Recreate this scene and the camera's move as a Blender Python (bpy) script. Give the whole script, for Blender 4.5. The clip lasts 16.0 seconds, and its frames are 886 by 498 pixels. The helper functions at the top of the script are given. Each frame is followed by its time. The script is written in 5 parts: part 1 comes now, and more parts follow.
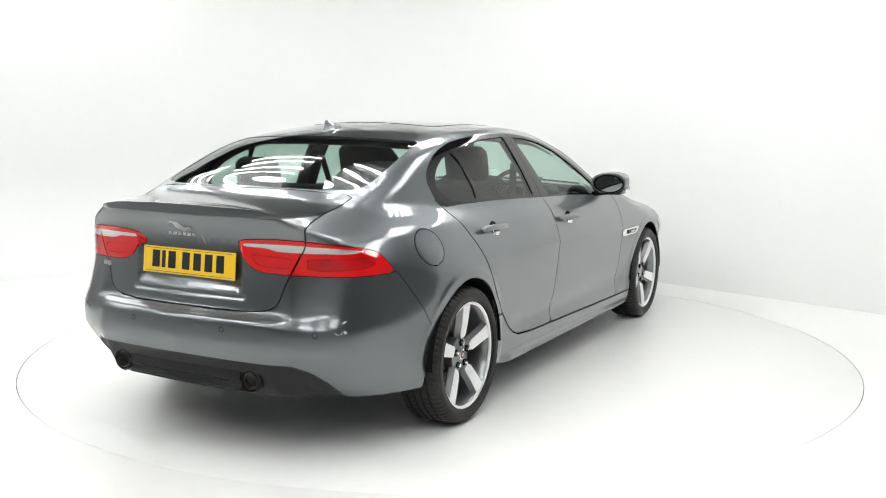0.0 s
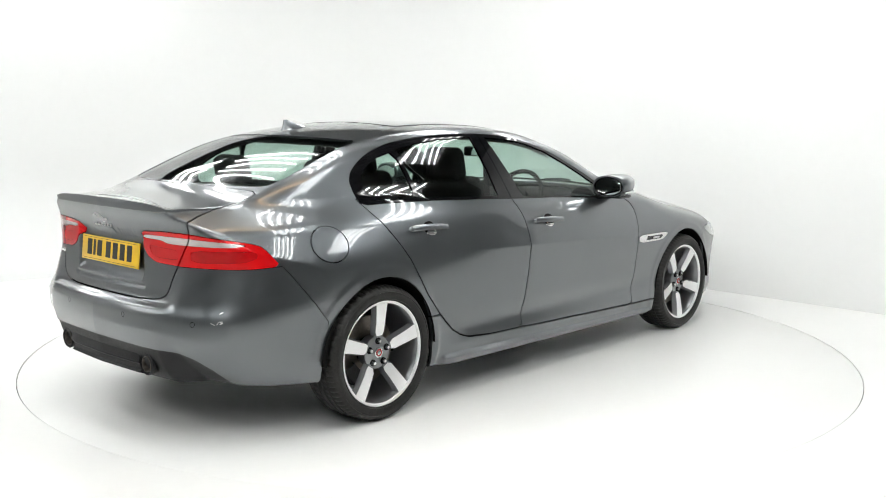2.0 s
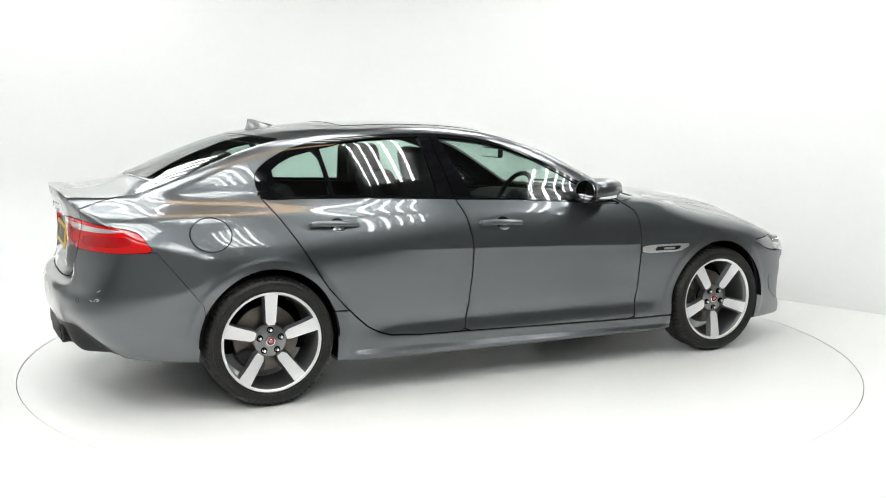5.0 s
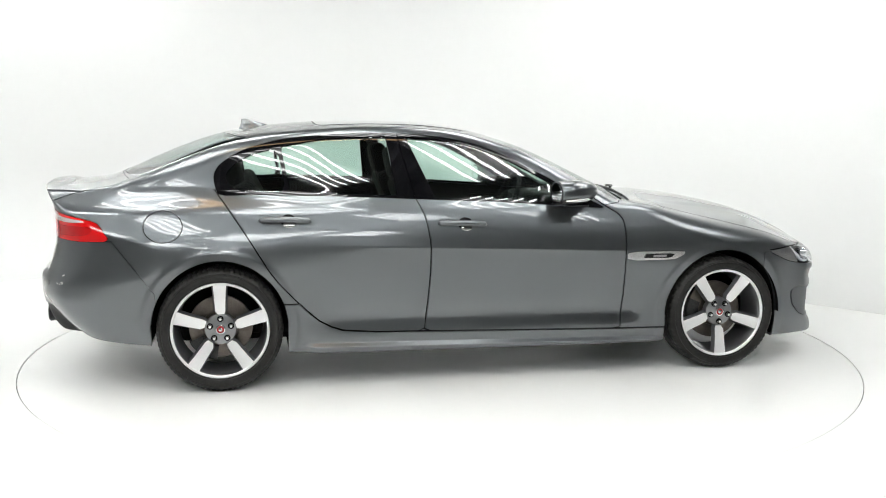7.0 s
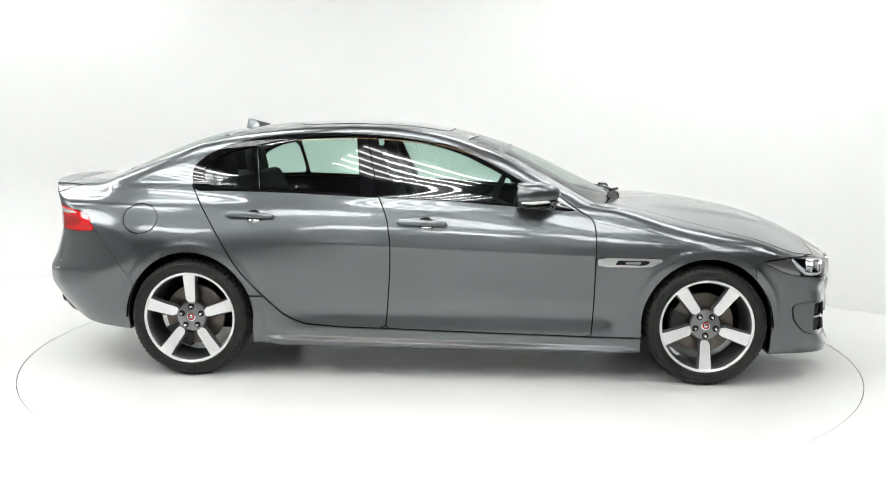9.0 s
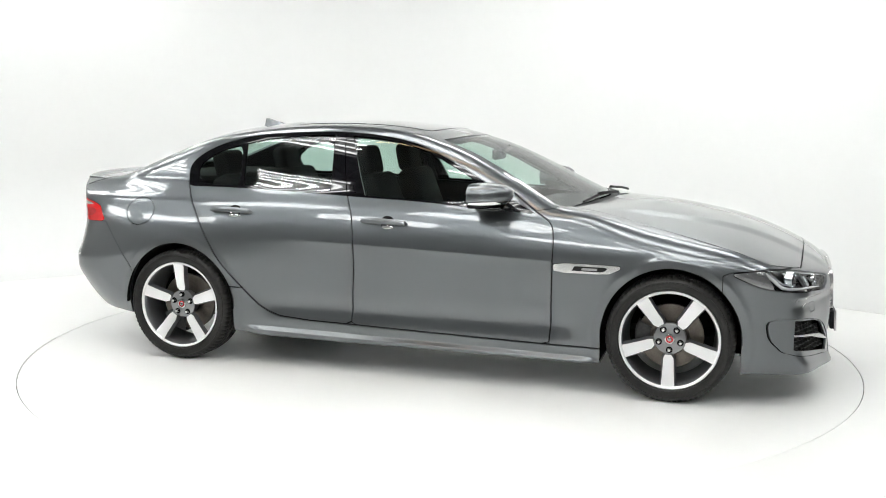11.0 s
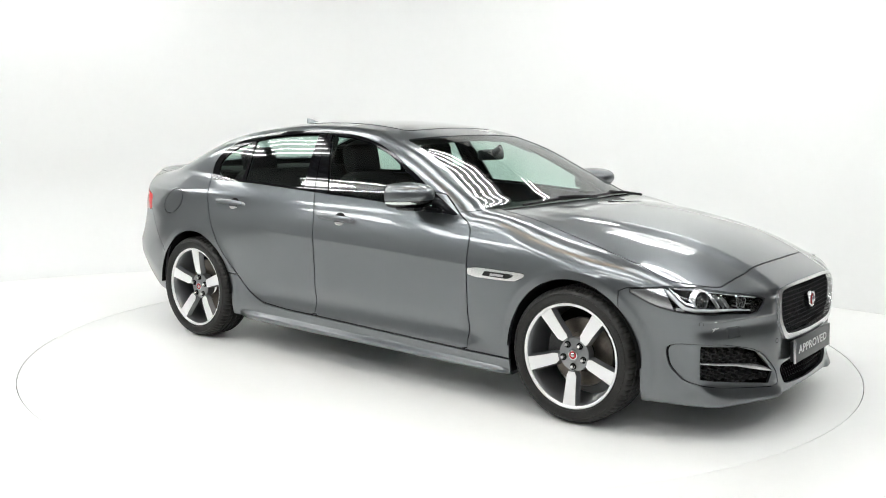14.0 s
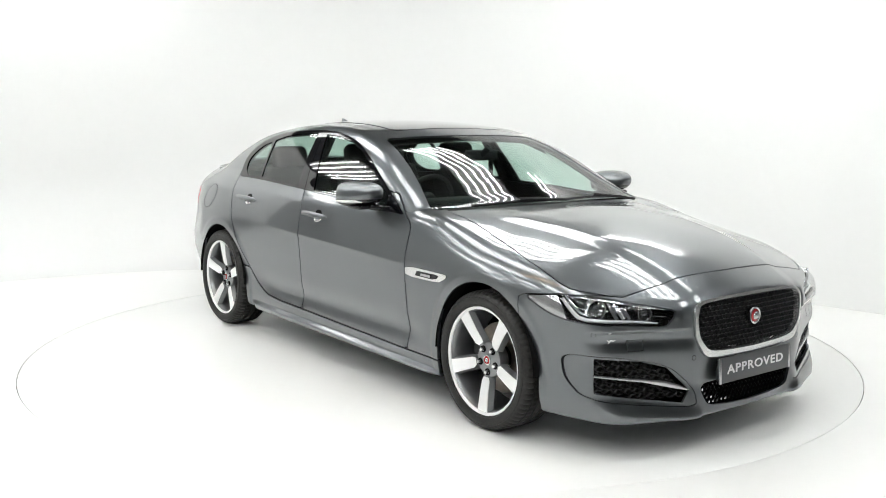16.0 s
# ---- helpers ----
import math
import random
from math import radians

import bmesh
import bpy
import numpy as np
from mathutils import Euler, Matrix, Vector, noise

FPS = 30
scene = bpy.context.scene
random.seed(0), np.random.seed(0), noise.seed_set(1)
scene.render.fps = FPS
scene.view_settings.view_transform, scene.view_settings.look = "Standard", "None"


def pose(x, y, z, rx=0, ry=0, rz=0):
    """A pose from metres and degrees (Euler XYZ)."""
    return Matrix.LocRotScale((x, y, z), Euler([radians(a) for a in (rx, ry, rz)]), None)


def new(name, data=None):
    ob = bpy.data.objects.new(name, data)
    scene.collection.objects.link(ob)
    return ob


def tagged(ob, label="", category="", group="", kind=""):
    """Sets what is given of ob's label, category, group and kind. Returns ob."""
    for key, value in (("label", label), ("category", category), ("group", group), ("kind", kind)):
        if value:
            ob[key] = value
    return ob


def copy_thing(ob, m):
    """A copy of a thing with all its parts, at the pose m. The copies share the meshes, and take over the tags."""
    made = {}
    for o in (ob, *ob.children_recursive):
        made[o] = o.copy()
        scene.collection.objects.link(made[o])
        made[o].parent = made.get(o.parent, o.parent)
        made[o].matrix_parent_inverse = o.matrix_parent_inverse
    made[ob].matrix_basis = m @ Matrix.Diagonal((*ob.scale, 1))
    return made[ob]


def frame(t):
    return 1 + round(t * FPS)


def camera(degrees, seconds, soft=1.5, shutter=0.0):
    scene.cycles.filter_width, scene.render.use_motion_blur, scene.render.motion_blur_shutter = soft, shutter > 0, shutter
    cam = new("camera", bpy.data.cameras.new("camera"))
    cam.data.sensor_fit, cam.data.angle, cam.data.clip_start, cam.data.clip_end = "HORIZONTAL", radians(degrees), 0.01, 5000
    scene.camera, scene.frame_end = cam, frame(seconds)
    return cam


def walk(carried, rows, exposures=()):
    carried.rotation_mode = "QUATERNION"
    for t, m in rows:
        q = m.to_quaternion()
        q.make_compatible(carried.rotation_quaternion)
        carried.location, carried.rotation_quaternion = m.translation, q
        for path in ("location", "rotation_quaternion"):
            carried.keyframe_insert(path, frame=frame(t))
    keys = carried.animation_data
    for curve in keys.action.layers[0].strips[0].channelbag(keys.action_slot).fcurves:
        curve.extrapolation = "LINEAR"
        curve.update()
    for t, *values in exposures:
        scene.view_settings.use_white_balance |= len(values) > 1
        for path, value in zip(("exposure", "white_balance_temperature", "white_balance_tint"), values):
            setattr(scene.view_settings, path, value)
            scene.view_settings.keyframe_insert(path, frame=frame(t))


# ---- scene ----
SECONDS = 16.0
# the camera stands still and looks across the turntable, whose axis is the world's z axis
EYE, DIP, LEAN = (0.0105, -6.053, 1.454), 7.955, 0.40
cam = camera(49.38, SECONDS, soft=1.0)
STILL = pose(EYE[0], EYE[1], EYE[2], 90 - DIP, 0, 0) @ pose(0, 0, 0, 0, 0, LEAN)
walk(cam, [(0, STILL), (SECONDS, STILL)])

# ---------- light: banks of tubes under a dark hall roof; almost no light from outside ----------
world = bpy.data.worlds.new("hall_dusk")
scene.world = world
world.use_nodes = True
world.node_tree.nodes["Background"].inputs[0].default_value = (0.9, 0.95, 1.0, 1)
world.node_tree.nodes["Background"].inputs[1].default_value = 0.03
TUBE_GLOW = 17.8
scene.view_settings.exposure = 0.0


# ---------- materials ----------
def mat(name, color, rough=0.5, metal=0.0, coat=0.0, coat_rough=0.03, spec=0.5, grain=0.0, grain_size=0.02, bump=0.0, bump_size=0.01, stain=0.0, stain_size=0.5, glow=0.0):
    """A procedural surface: colour varied at two scales, roughness, and fine relief."""
    m = bpy.data.materials.new(name)
    m.use_nodes = True
    nt = m.node_tree
    b = nt.nodes["Principled BSDF"]
    b.inputs["Base Color"].default_value = (*color, 1)
    b.inputs["Roughness"].default_value = rough
    b.inputs["Metallic"].default_value = metal
    b.inputs["Coat Weight"].default_value = coat
    b.inputs["Coat Roughness"].default_value = coat_rough
    b.inputs["Specular IOR Level"].default_value = spec
    b.inputs["Coat IOR"].default_value = 1.56
    if glow:
        b.inputs["Emission Color"].default_value = (*color, 1)
        b.inputs["Emission Strength"].default_value = glow
    at = nt.nodes.new("ShaderNodeTexCoord").outputs["Object"]

    def cloud(size, detail=4):
        n = nt.nodes.new("ShaderNodeTexNoise")
        n.inputs["Scale"].default_value, n.inputs["Detail"].default_value = 1 / size, detail
        nt.links.new(at, n.inputs["Vector"])
        return n.outputs["Fac"]

    tone = None
    for amount, size in ((grain, grain_size), (stain, stain_size)):
        if not amount:
            continue
        r = nt.nodes.new("ShaderNodeMapRange")
        r.inputs["From Min"].default_value, r.inputs["From Max"].default_value = 0.3, 0.7
        r.inputs["To Min"].default_value, r.inputs["To Max"].default_value = 1 - amount, 1 + amount
        nt.links.new(cloud(size), r.inputs["Value"])
        if tone is None:
            tone = r.outputs["Result"]
        else:
            k = nt.nodes.new("ShaderNodeMath")
            k.operation = "MULTIPLY"
            nt.links.new(tone, k.inputs[0]), nt.links.new(r.outputs["Result"], k.inputs[1])
            tone = k.outputs[0]
    if tone is not None:
        mix = nt.nodes.new("ShaderNodeVectorMath")
        mix.operation = "SCALE"
        mix.inputs[0].default_value = color
        nt.links.new(tone, mix.inputs["Scale"])
        nt.links.new(mix.outputs[0], b.inputs["Base Color"])
    if bump:
        bp = nt.nodes.new("ShaderNodeBump")
        bp.inputs["Strength"].default_value, bp.inputs["Distance"].default_value = 1.0, bump
        nt.links.new(cloud(bump_size, 3), bp.inputs["Height"])
        nt.links.new(bp.outputs[0], b.inputs["Normal"])
    return m


def pane(name, tint, gloss_ior=1.5, clear=1.0, rough=0.0):
    """Thin glass: tinted passage of light, with a Fresnel gloss."""
    m = bpy.data.materials.new(name)
    m.use_nodes = True
    nt = m.node_tree
    nt.nodes.clear()
    out, mix = nt.nodes.new("ShaderNodeOutputMaterial"), nt.nodes.new("ShaderNodeMixShader")
    clearing, gloss, facing = nt.nodes.new("ShaderNodeBsdfTransparent"), nt.nodes.new("ShaderNodeBsdfGlossy"), nt.nodes.new("ShaderNodeLayerWeight")
    steep, fres = nt.nodes.new("ShaderNodeMath"), nt.nodes.new("ShaderNodeMapRange")
    clearing.inputs[0].default_value = (*[c * clear for c in tint], 1)
    gloss.inputs["Roughness"].default_value = rough
    steep.operation, steep.inputs[1].default_value = "POWER", 5.0
    fres.inputs["To Min"].default_value, fres.inputs["To Max"].default_value = ((gloss_ior - 1) / (gloss_ior + 1)) ** 2 * 1.6, 0.95
    nt.links.new(facing.outputs["Facing"], steep.inputs[0]), nt.links.new(steep.outputs[0], fres.inputs["Value"])
    nt.links.new(fres.outputs[0], mix.inputs[0])
    nt.links.new(clearing.outputs[0], mix.inputs[1]), nt.links.new(gloss.outputs[0], mix.inputs[2])
    nt.links.new(mix.outputs[0], out.inputs[0])
    return m


M = dict(
    paint=mat("grey_metallic_paint", (0.136, 0.147, 0.155), 0.30, 0.92, 1.0, 0.004, grain=0.06, grain_size=0.0012, stain=0.02, stain_size=0.4),
    trim=mat("gloss_black_trim", (0.004, 0.004, 0.005), 0.02, 0, 0.0, stain=0.1, stain_size=0.1),
    plastic=mat("satin_black_plastic", (0.013, 0.013, 0.014), 0.48, spec=0.3, grain=0.15, grain_size=0.004, bump=0.0004, bump_size=0.002),
    dark=mat("underbody_black", (0.006, 0.006, 0.006), 0.8, spec=0.1, grain=0.3, grain_size=0.02),
    chrome=mat("bright_chrome", (0.78, 0.78, 0.78), 0.10, 1.0, stain=0.04, stain_size=0.05),
    satin=mat("satin_silver", (0.52, 0.52, 0.53), 0.26, 1.0, grain=0.04, grain_size=0.003),
    bright=mat("bright_satin_metal", (0.80, 0.80, 0.80), 0.20, 0.9, grain=0.03, grain_size=0.003),
    alloy=mat("machined_alloy", (0.84, 0.84, 0.84), 0.36, 0.35, 0.4, grain=0.03, grain_size=0.002),
    wheelgrey=mat("wheel_dark_grey_lacquer", (0.26, 0.265, 0.272), 0.32, 0.8, 0.8, grain=0.05, grain_size=0.002),
    tyre=mat("tyre_rubber", (0.017, 0.0165, 0.0155), 0.48, spec=0.32, grain=0.25, grain_size=0.01, stain=0.2, stain_size=0.08, bump=0.0005, bump_size=0.006),
    steel=mat("brake_disc_steel", (0.17, 0.15, 0.13), 0.38, 0.85, grain=0.1, grain_size=0.01, stain=0.2, stain_size=0.06),
    caliper=mat("cast_caliper", (0.05, 0.05, 0.05), 0.5, 0.4, grain=0.2, grain_size=0.01),
    exhaust=mat("sooty_steel", (0.10, 0.09, 0.08), 0.4, 0.9, stain=0.4, stain_size=0.03),
    red=mat("red_lens", (0.56, 0.006, 0.008), 0.06, 0, 0.3, stain=0.05, stain_size=0.1),
    redlight=mat("bright_red_lens", (0.60, 0.004, 0.006), 0.04, 0, 0.6, stain=0.05, stain_size=0.1),
    reddark=mat("deep_red_lens", (0.42, 0.005, 0.007), 0.05, 0, 0.3, stain=0.08, stain_size=0.03),
    clearlens=mat("silver_lamp_strip", (0.82, 0.72, 0.71), 0.22, 0.6, 1.0, stain=0.02, stain_size=0.02),
    bezel=mat("lamp_bezel_black", (0.02, 0.02, 0.022), 0.25, 0.2, 0.4, stain=0.2, stain_size=0.03),
    lampmetal=mat("lamp_reflector", (0.75, 0.76, 0.78), 0.12, 1.0, stain=0.06, stain_size=0.02),
    guide=mat("pale_light_guide", (0.66, 0.67, 0.68), 0.18, 0.2, 0.6, stain=0.05, stain_size=0.03),
    tip=mat("dark_silver_lamp_corner", (0.38, 0.385, 0.39), 0.22, 0.9, 1.0, stain=0.05, stain_size=0.05),
    daylight=mat("white_light_guide", (0.80, 0.80, 0.80), 0.25, 0.0, 0.6, stain=0.03, stain_size=0.05),
    yellow=mat("yellow_plate", (0.80, 0.50, 0.020), 0.35, 0, 0.3, stain=0.03, stain_size=0.1),
    plateblack=mat("plate_black", (0.012, 0.012, 0.012), 0.4, stain=0.1, stain_size=0.05),
    plategrey=mat("plate_dark_grey", (0.085, 0.088, 0.092), 0.4, stain=0.08, stain_size=0.1),
    platewhite=mat("plate_white", (0.78, 0.78, 0.78), 0.4, stain=0.03, stain_size=0.1),
    leather=mat("dark_leather", (0.012, 0.012, 0.012), 0.8, spec=0.15, grain=0.15, grain_size=0.01, bump=0.0006, bump_size=0.005),
    lining=mat("headliner_cloth", (0.06, 0.06, 0.06), 0.9, grain=0.1, grain_size=0.004),
    badgered=mat("red_badge_enamel", (0.42, 0.03, 0.035), 0.25, 0.2, 0.8, stain=0.2, stain_size=0.01),
    floor=mat("white_studio_floor", (0.80, 0.80, 0.785), 0.30, 0, 0, stain=0.010, stain_size=0.8, grain=0.006, grain_size=0.05, bump=0.0002, bump_size=0.05),
    wall=mat("white_studio_paint", (0.725, 0.728, 0.722), 0.7, stain=0.012, stain_size=1.2, grain=0.006, grain_size=0.06, bump=0.0004, bump_size=0.03),
    gap=mat("turntable_gap", (0.12, 0.12, 0.12), 0.9, grain=0.2, grain_size=0.05),
    roof=mat("hall_roof_sheet", (0.24, 0.245, 0.245), 0.7, 0.0, stain=0.2, stain_size=0.8, grain=0.1, grain_size=0.1),
    hall=mat("hall_wall_sheet", (0.44, 0.44, 0.435), 0.8, stain=0.15, stain_size=1.0, grain=0.1, grain_size=0.1),
    concrete=mat("hall_concrete", (0.38, 0.38, 0.37), 0.75, stain=0.25, stain_size=0.9, grain=0.15, grain_size=0.03, bump=0.0006, bump_size=0.02),
    amber=mat("warm_lit_diffuser", (1.0, 0.66, 0.36), 0.5, glow=5.0),
    housing=mat("grey_lamp_tray", (0.34, 0.34, 0.34), 0.5, stain=0.05, stain_size=0.2),
    tube=mat("lit_tube", (0.985, 1.0, 0.990), 0.5, glow=TUBE_GLOW),
)
G = dict(
    side=pane("green_side_glass", (0.70, 0.84, 0.78), 1.6),
    screen=pane("green_windscreen_glass", (0.74, 0.88, 0.82), 1.6),
    rear=pane("green_rear_glass", (0.68, 0.82, 0.76), 1.72),
    lamp=pane("clear_lamp_lens", (0.93, 0.94, 0.95), 1.45),
    roof=mat("black_roof_glass", (0.006, 0.007, 0.008), 0.03, 0, 1.0, stain=0.05, stain_size=0.3),
    mirror=mat("mirror_silver", (0.88, 0.90, 0.90), 0.02, 1.0),
)
# ---------- mesh helpers ----------
def part(name, bm, material, parent=None, label="", smooth=True):
    """Links a bmesh as one mesh object, under a thing or a part of it."""
    me = bpy.data.meshes.new(name)
    bm.to_mesh(me)
    bm.free()
    if smooth:
        me.polygons.foreach_set("use_smooth", [True] * len(me.polygons))
        me.set_sharp_from_angle(angle=radians(35))
    me.materials.append(material)
    ob = new(name, me)
    if parent is not None:
        ob.parent = parent
    return tagged(ob, label)


def empty(name, parent=None):
    ob = new(name)
    ob.empty_display_size = 0.2
    if parent is not None:
        ob.parent = parent
    return ob


def box(cx, cy, cz, sx, sy, sz, bevel=0.0, seg=2, turn=None, bm=None):
    b = bmesh.new()
    bmesh.ops.create_cube(b, size=1)
    bmesh.ops.scale(b, vec=(sx, sy, sz), verts=b.verts)
    if bevel:
        bmesh.ops.bevel(b, geom=b.edges[:], offset=bevel, segments=seg, affect="EDGES", profile=0.5)
    m = Matrix.Translation((cx, cy, cz))
    if turn is not None:
        m = m @ turn
    bmesh.ops.transform(b, matrix=m, verts=b.verts)
    if bm is None:
        return b
    merge(bm, b)
    return bm


def merge(bm, other):
    me = bpy.data.meshes.new("tmp")
    other.to_mesh(me)
    other.free()
    bm.from_mesh(me)
    bpy.data.meshes.remove(me)


def lathe(profile, seg=64, axis="y", closed=False, arc=2 * math.pi):
    """Turns rows of (radius, along) round an axis."""
    bm = bmesh.new()
    rings = []
    n = seg if arc > 6.28 else seg + 1
    for i in range(n):
        a = arc * i / seg
        ring = []
        for r, h in profile:
            c, s = r * math.cos(a), r * math.sin(a)
            ring.append(bm.verts.new({"y": (c, h, s), "x": (h, c, s), "z": (c, s, h)}[axis]))
        rings.append(ring)
    k = len(profile)
    for i in range(seg):
        a, b = rings[i], rings[(i + 1) % n]
        for j in range(k if closed else k - 1):
            q = (a[j], a[(j + 1) % k], b[(j + 1) % k], b[j])
            bm.faces.new(q)
    bmesh.ops.remove_doubles(bm, verts=bm.verts, dist=1e-5)
    bmesh.ops.recalc_face_normals(bm, faces=bm.faces)
    return bm


def tube(points, radius, seg=8, cap=True, flat=1.0):
    """A rod along a line of points."""
    bm = bmesh.new()
    pts = [Vector(p) for p in points]
    rings = []
    for i, p in enumerate(pts):
        d = (pts[min(i + 1, len(pts) - 1)] - pts[max(i - 1, 0)]).normalized()
        up = Vector((0, 0, 1)) if abs(d.z) < 0.95 else Vector((1, 0, 0))
        u = d.cross(up).normalized()
        v = u.cross(d)
        r = radius[i] if isinstance(radius, (list, tuple)) else radius
        rings.append([bm.verts.new(p + u * (math.cos(2 * math.pi * j / seg) * r) + v * (math.sin(2 * math.pi * j / seg) * r * flat)) for j in range(seg)])
    for a, b in zip(rings, rings[1:]):
        for j in range(seg):
            bm.faces.new((a[j], a[(j + 1) % seg], b[(j + 1) % seg], b[j]))
    if cap:
        bm.faces.new(rings[0]), bm.faces.new(rings[-1])
    bmesh.ops.recalc_face_normals(bm, faces=bm.faces)
    return bm


def slab(outline, depth, place=None, bevel=0.0):
    """A flat outline in x, y given a thickness along z, then placed."""
    bm = bmesh.new()
    low = [bm.verts.new((x, y, 0)) for x, y in outline]
    f = bm.faces.new(low)
    r = bmesh.ops.extrude_face_region(bm, geom=[f])
    bmesh.ops.translate(bm, vec=(0, 0, depth), verts=[v for v in r["geom"] if isinstance(v, bmesh.types.BMVert)])
    bmesh.ops.recalc_face_normals(bm, faces=bm.faces)
    if bevel:
        bmesh.ops.bevel(bm, geom=bm.edges[:], offset=bevel, segments=2, affect="EDGES", profile=0.5)
    if place is not None:
        bmesh.ops.transform(bm, matrix=place, verts=bm.verts)
    return bm


def from_arrays(name, V, F, material, parent=None, label="", normals=None):
    me = bpy.data.meshes.new(name)
    me.from_pydata(V.tolist(), [], F.tolist())
    me.polygons.foreach_set("use_smooth", [True] * len(me.polygons))
    if normals is not None:
        me.normals_split_custom_set_from_vertices(normals.tolist())
    me.materials.append(material)
    ob = new(name, me)
    if parent is not None:
        ob.parent = parent
    return tagged(ob, label)


def step(v):
    v = np.clip(v, 0, 1)
    return v * v * (3 - 2 * v)


# ---------- the studio: turntable, floor, white cove, hall around it ----------
TABLE_R = 2.496
WALL_TOP = 2.95


def studio():
    # floor with a round hole for the turntable
    bm = bmesh.new()
    n = 192
    # the paint reaches the wall behind the turntable, and stops a few steps in front of it
    def reach(a):
        back = step((math.sin(a - 0.10) + 0.25) / 0.35)
        return 4.0 + 7.0 * float(back)
    rings = []
    for k in (0.0, 0.03, 0.15, 0.4, 1.0):
        ring = []
        for i in range(n):
            a = 2 * math.pi * i / n
            r = TABLE_R + 0.0045 + k * (reach(a) - TABLE_R)
            ring.append(bm.verts.new((r * math.cos(a), r * math.sin(a), 0)))
        rings.append(ring)
    lip = [bm.verts.new((v.co.x, v.co.y, -0.03)) for v in rings[0]]
    for a, b in zip([lip] + rings, rings):
        for i in range(n):
            bm.faces.new((a[i], b[i], b[(i + 1) % n], a[(i + 1) % n]))
    bmesh.ops.recalc_face_normals(bm, faces=bm.faces)
    tagged(part("floor", bm, M["floor"]), "smooth white painted studio floor round the turntable", "floor", kind="structure")
    slab_floor = lathe([(TABLE_R + 0.6, -0.006), (8.0, -0.006), (40.0, -0.006)], 96, "z")
    tagged(part("hall_floor", slab_floor, M["concrete"]), "bare dark concrete floor of the hall", "floor", kind="structure")
    pit = lathe([(0.0, -0.03), (TABLE_R + 0.05, -0.03)], 96, "z")
    tagged(part("turntable_pit", pit, M["gap"]), "dark bottom of the joint round the turntable", "pit", kind="structure")
    disc = lathe([(0.0, 0.0), (1.2, 0.0), (TABLE_R - 0.004, 0.0), (TABLE_R, -0.002), (TABLE_R, -0.028), (0.0, -0.028)], 256, "z")
    table_thing = part("turntable", disc, M["floor"])
    part("edge_ring", lathe([(TABLE_R - 0.001, -0.004), (TABLE_R + 0.0012, -0.005), (TABLE_R + 0.0012, -0.027), (TABLE_R - 0.001, -0.027)], 256, "z"), M["gap"], table_thing, "dark metal edge of the turntable")
    tagged(table_thing, "large round white turntable flush with the studio floor", "turntable")

    # white wall: a straight run, a long bend, then the far side; its foot runs into the floor in a cove that widens round the bend
    nx, ny, dist = 0.697, 0.717, 3.0
    tx, ty = -ny, nx
    path = []
    for d in np.linspace(-3.2, 0.6, 40):
        path.append((dist * nx + d * tx, dist * ny + d * ty, 0.0))
    px, py = path[-1][:2]
    ang = math.atan2(ty, tx)
    run = 0.0
    for i in range(94):
        turn_rate = 0.22 if run < 11.0 else 0.0
        ang += turn_rate * 0.08
        px, py = px + 0.08 * math.cos(ang), py + 0.08 * math.sin(ang)
        run += 0.08
        path.append((px, py, min(1.0, run / 3.0)))
    bm = bmesh.new()
    rows = []
    for i, (x, y, cove) in enumerate(path):
        a, b = path[max(i - 1, 0)], path[min(i + 1, len(path) - 1)]
        dx, dy = b[0] - a[0], b[1] - a[1]
        l = math.hypot(dx, dy)
        inx, iny = -dy / l, dx / l
        r = 0.9 * cove
        line = []
        for k in range(9):
            t = math.pi / 2 * k / 8
            off, z = r * (1 - math.sin(t)), r * (1 - math.cos(t))
            line.append((x + inx * off, y + iny * off, z + 0.001 * (1 if r > 0 else 0)))
        for z in (1.2, 1.8, 2.3, WALL_TOP):
            line.append((x, y, z))
        top_z = WALL_TOP + 0.75 * (1 - cove)
        line[-1] = (x, y, top_z)
        line.append((x - inx * 0.12, y - iny * 0.12, top_z))
        line.append((x - inx * 0.12, y - iny * 0.12, 0.0))
        rows.append([bm.verts.new(p) for p in line])
    for a, b in zip(rows, rows[1:]):
        for j in range(len(a) - 1):
            bm.faces.new((a[j], b[j], b[j + 1], a[j + 1]))
    bmesh.ops.remove_doubles(bm, verts=bm.verts, dist=1e-6)
    bmesh.ops.recalc_face_normals(bm, faces=bm.faces)
    tagged(part("wall_cove", bm, M["wall"]), "white curved studio wall with a soft cove at its foot", "wall", kind="structure")

    # the hall: dark ribbed roof, sheet walls
    bm = bmesh.new()
    top = 5.2
    xs = np.arange(-12, 12.01, 0.15)
    prev = None
    for i, x in enumerate(xs):
        z = top + (0.09 if i % 4 in (1, 2) else 0.0)
        cur = (bm.verts.new((x, -14, z)), bm.verts.new((x, 12, z)))
        if prev:
            bm.faces.new((prev[0], cur[0], cur[1], prev[1]))
        prev = cur
    tagged(part("ceiling", bm, M["roof"], smooth=False), "dark ribbed sheet roof of the hall", "ceiling", kind="structure")
    for nm, c, s in (("wall_south", (0, -11.5, 2.6), (24, 0.2, 5.3)), ("wall_north", (0, 12, 2.6), (24, 0.2, 5.3)),
                     ("wall_west", (-7.6, -1, 2.6), (0.2, 26, 5.3)), ("wall_east", (9.5, -1, 2.6), (0.2, 26, 5.3))):
        tagged(part(nm, box(*c, *s), M["hall"]), "pale grey sheet wall of the hall", "wall", kind="structure")
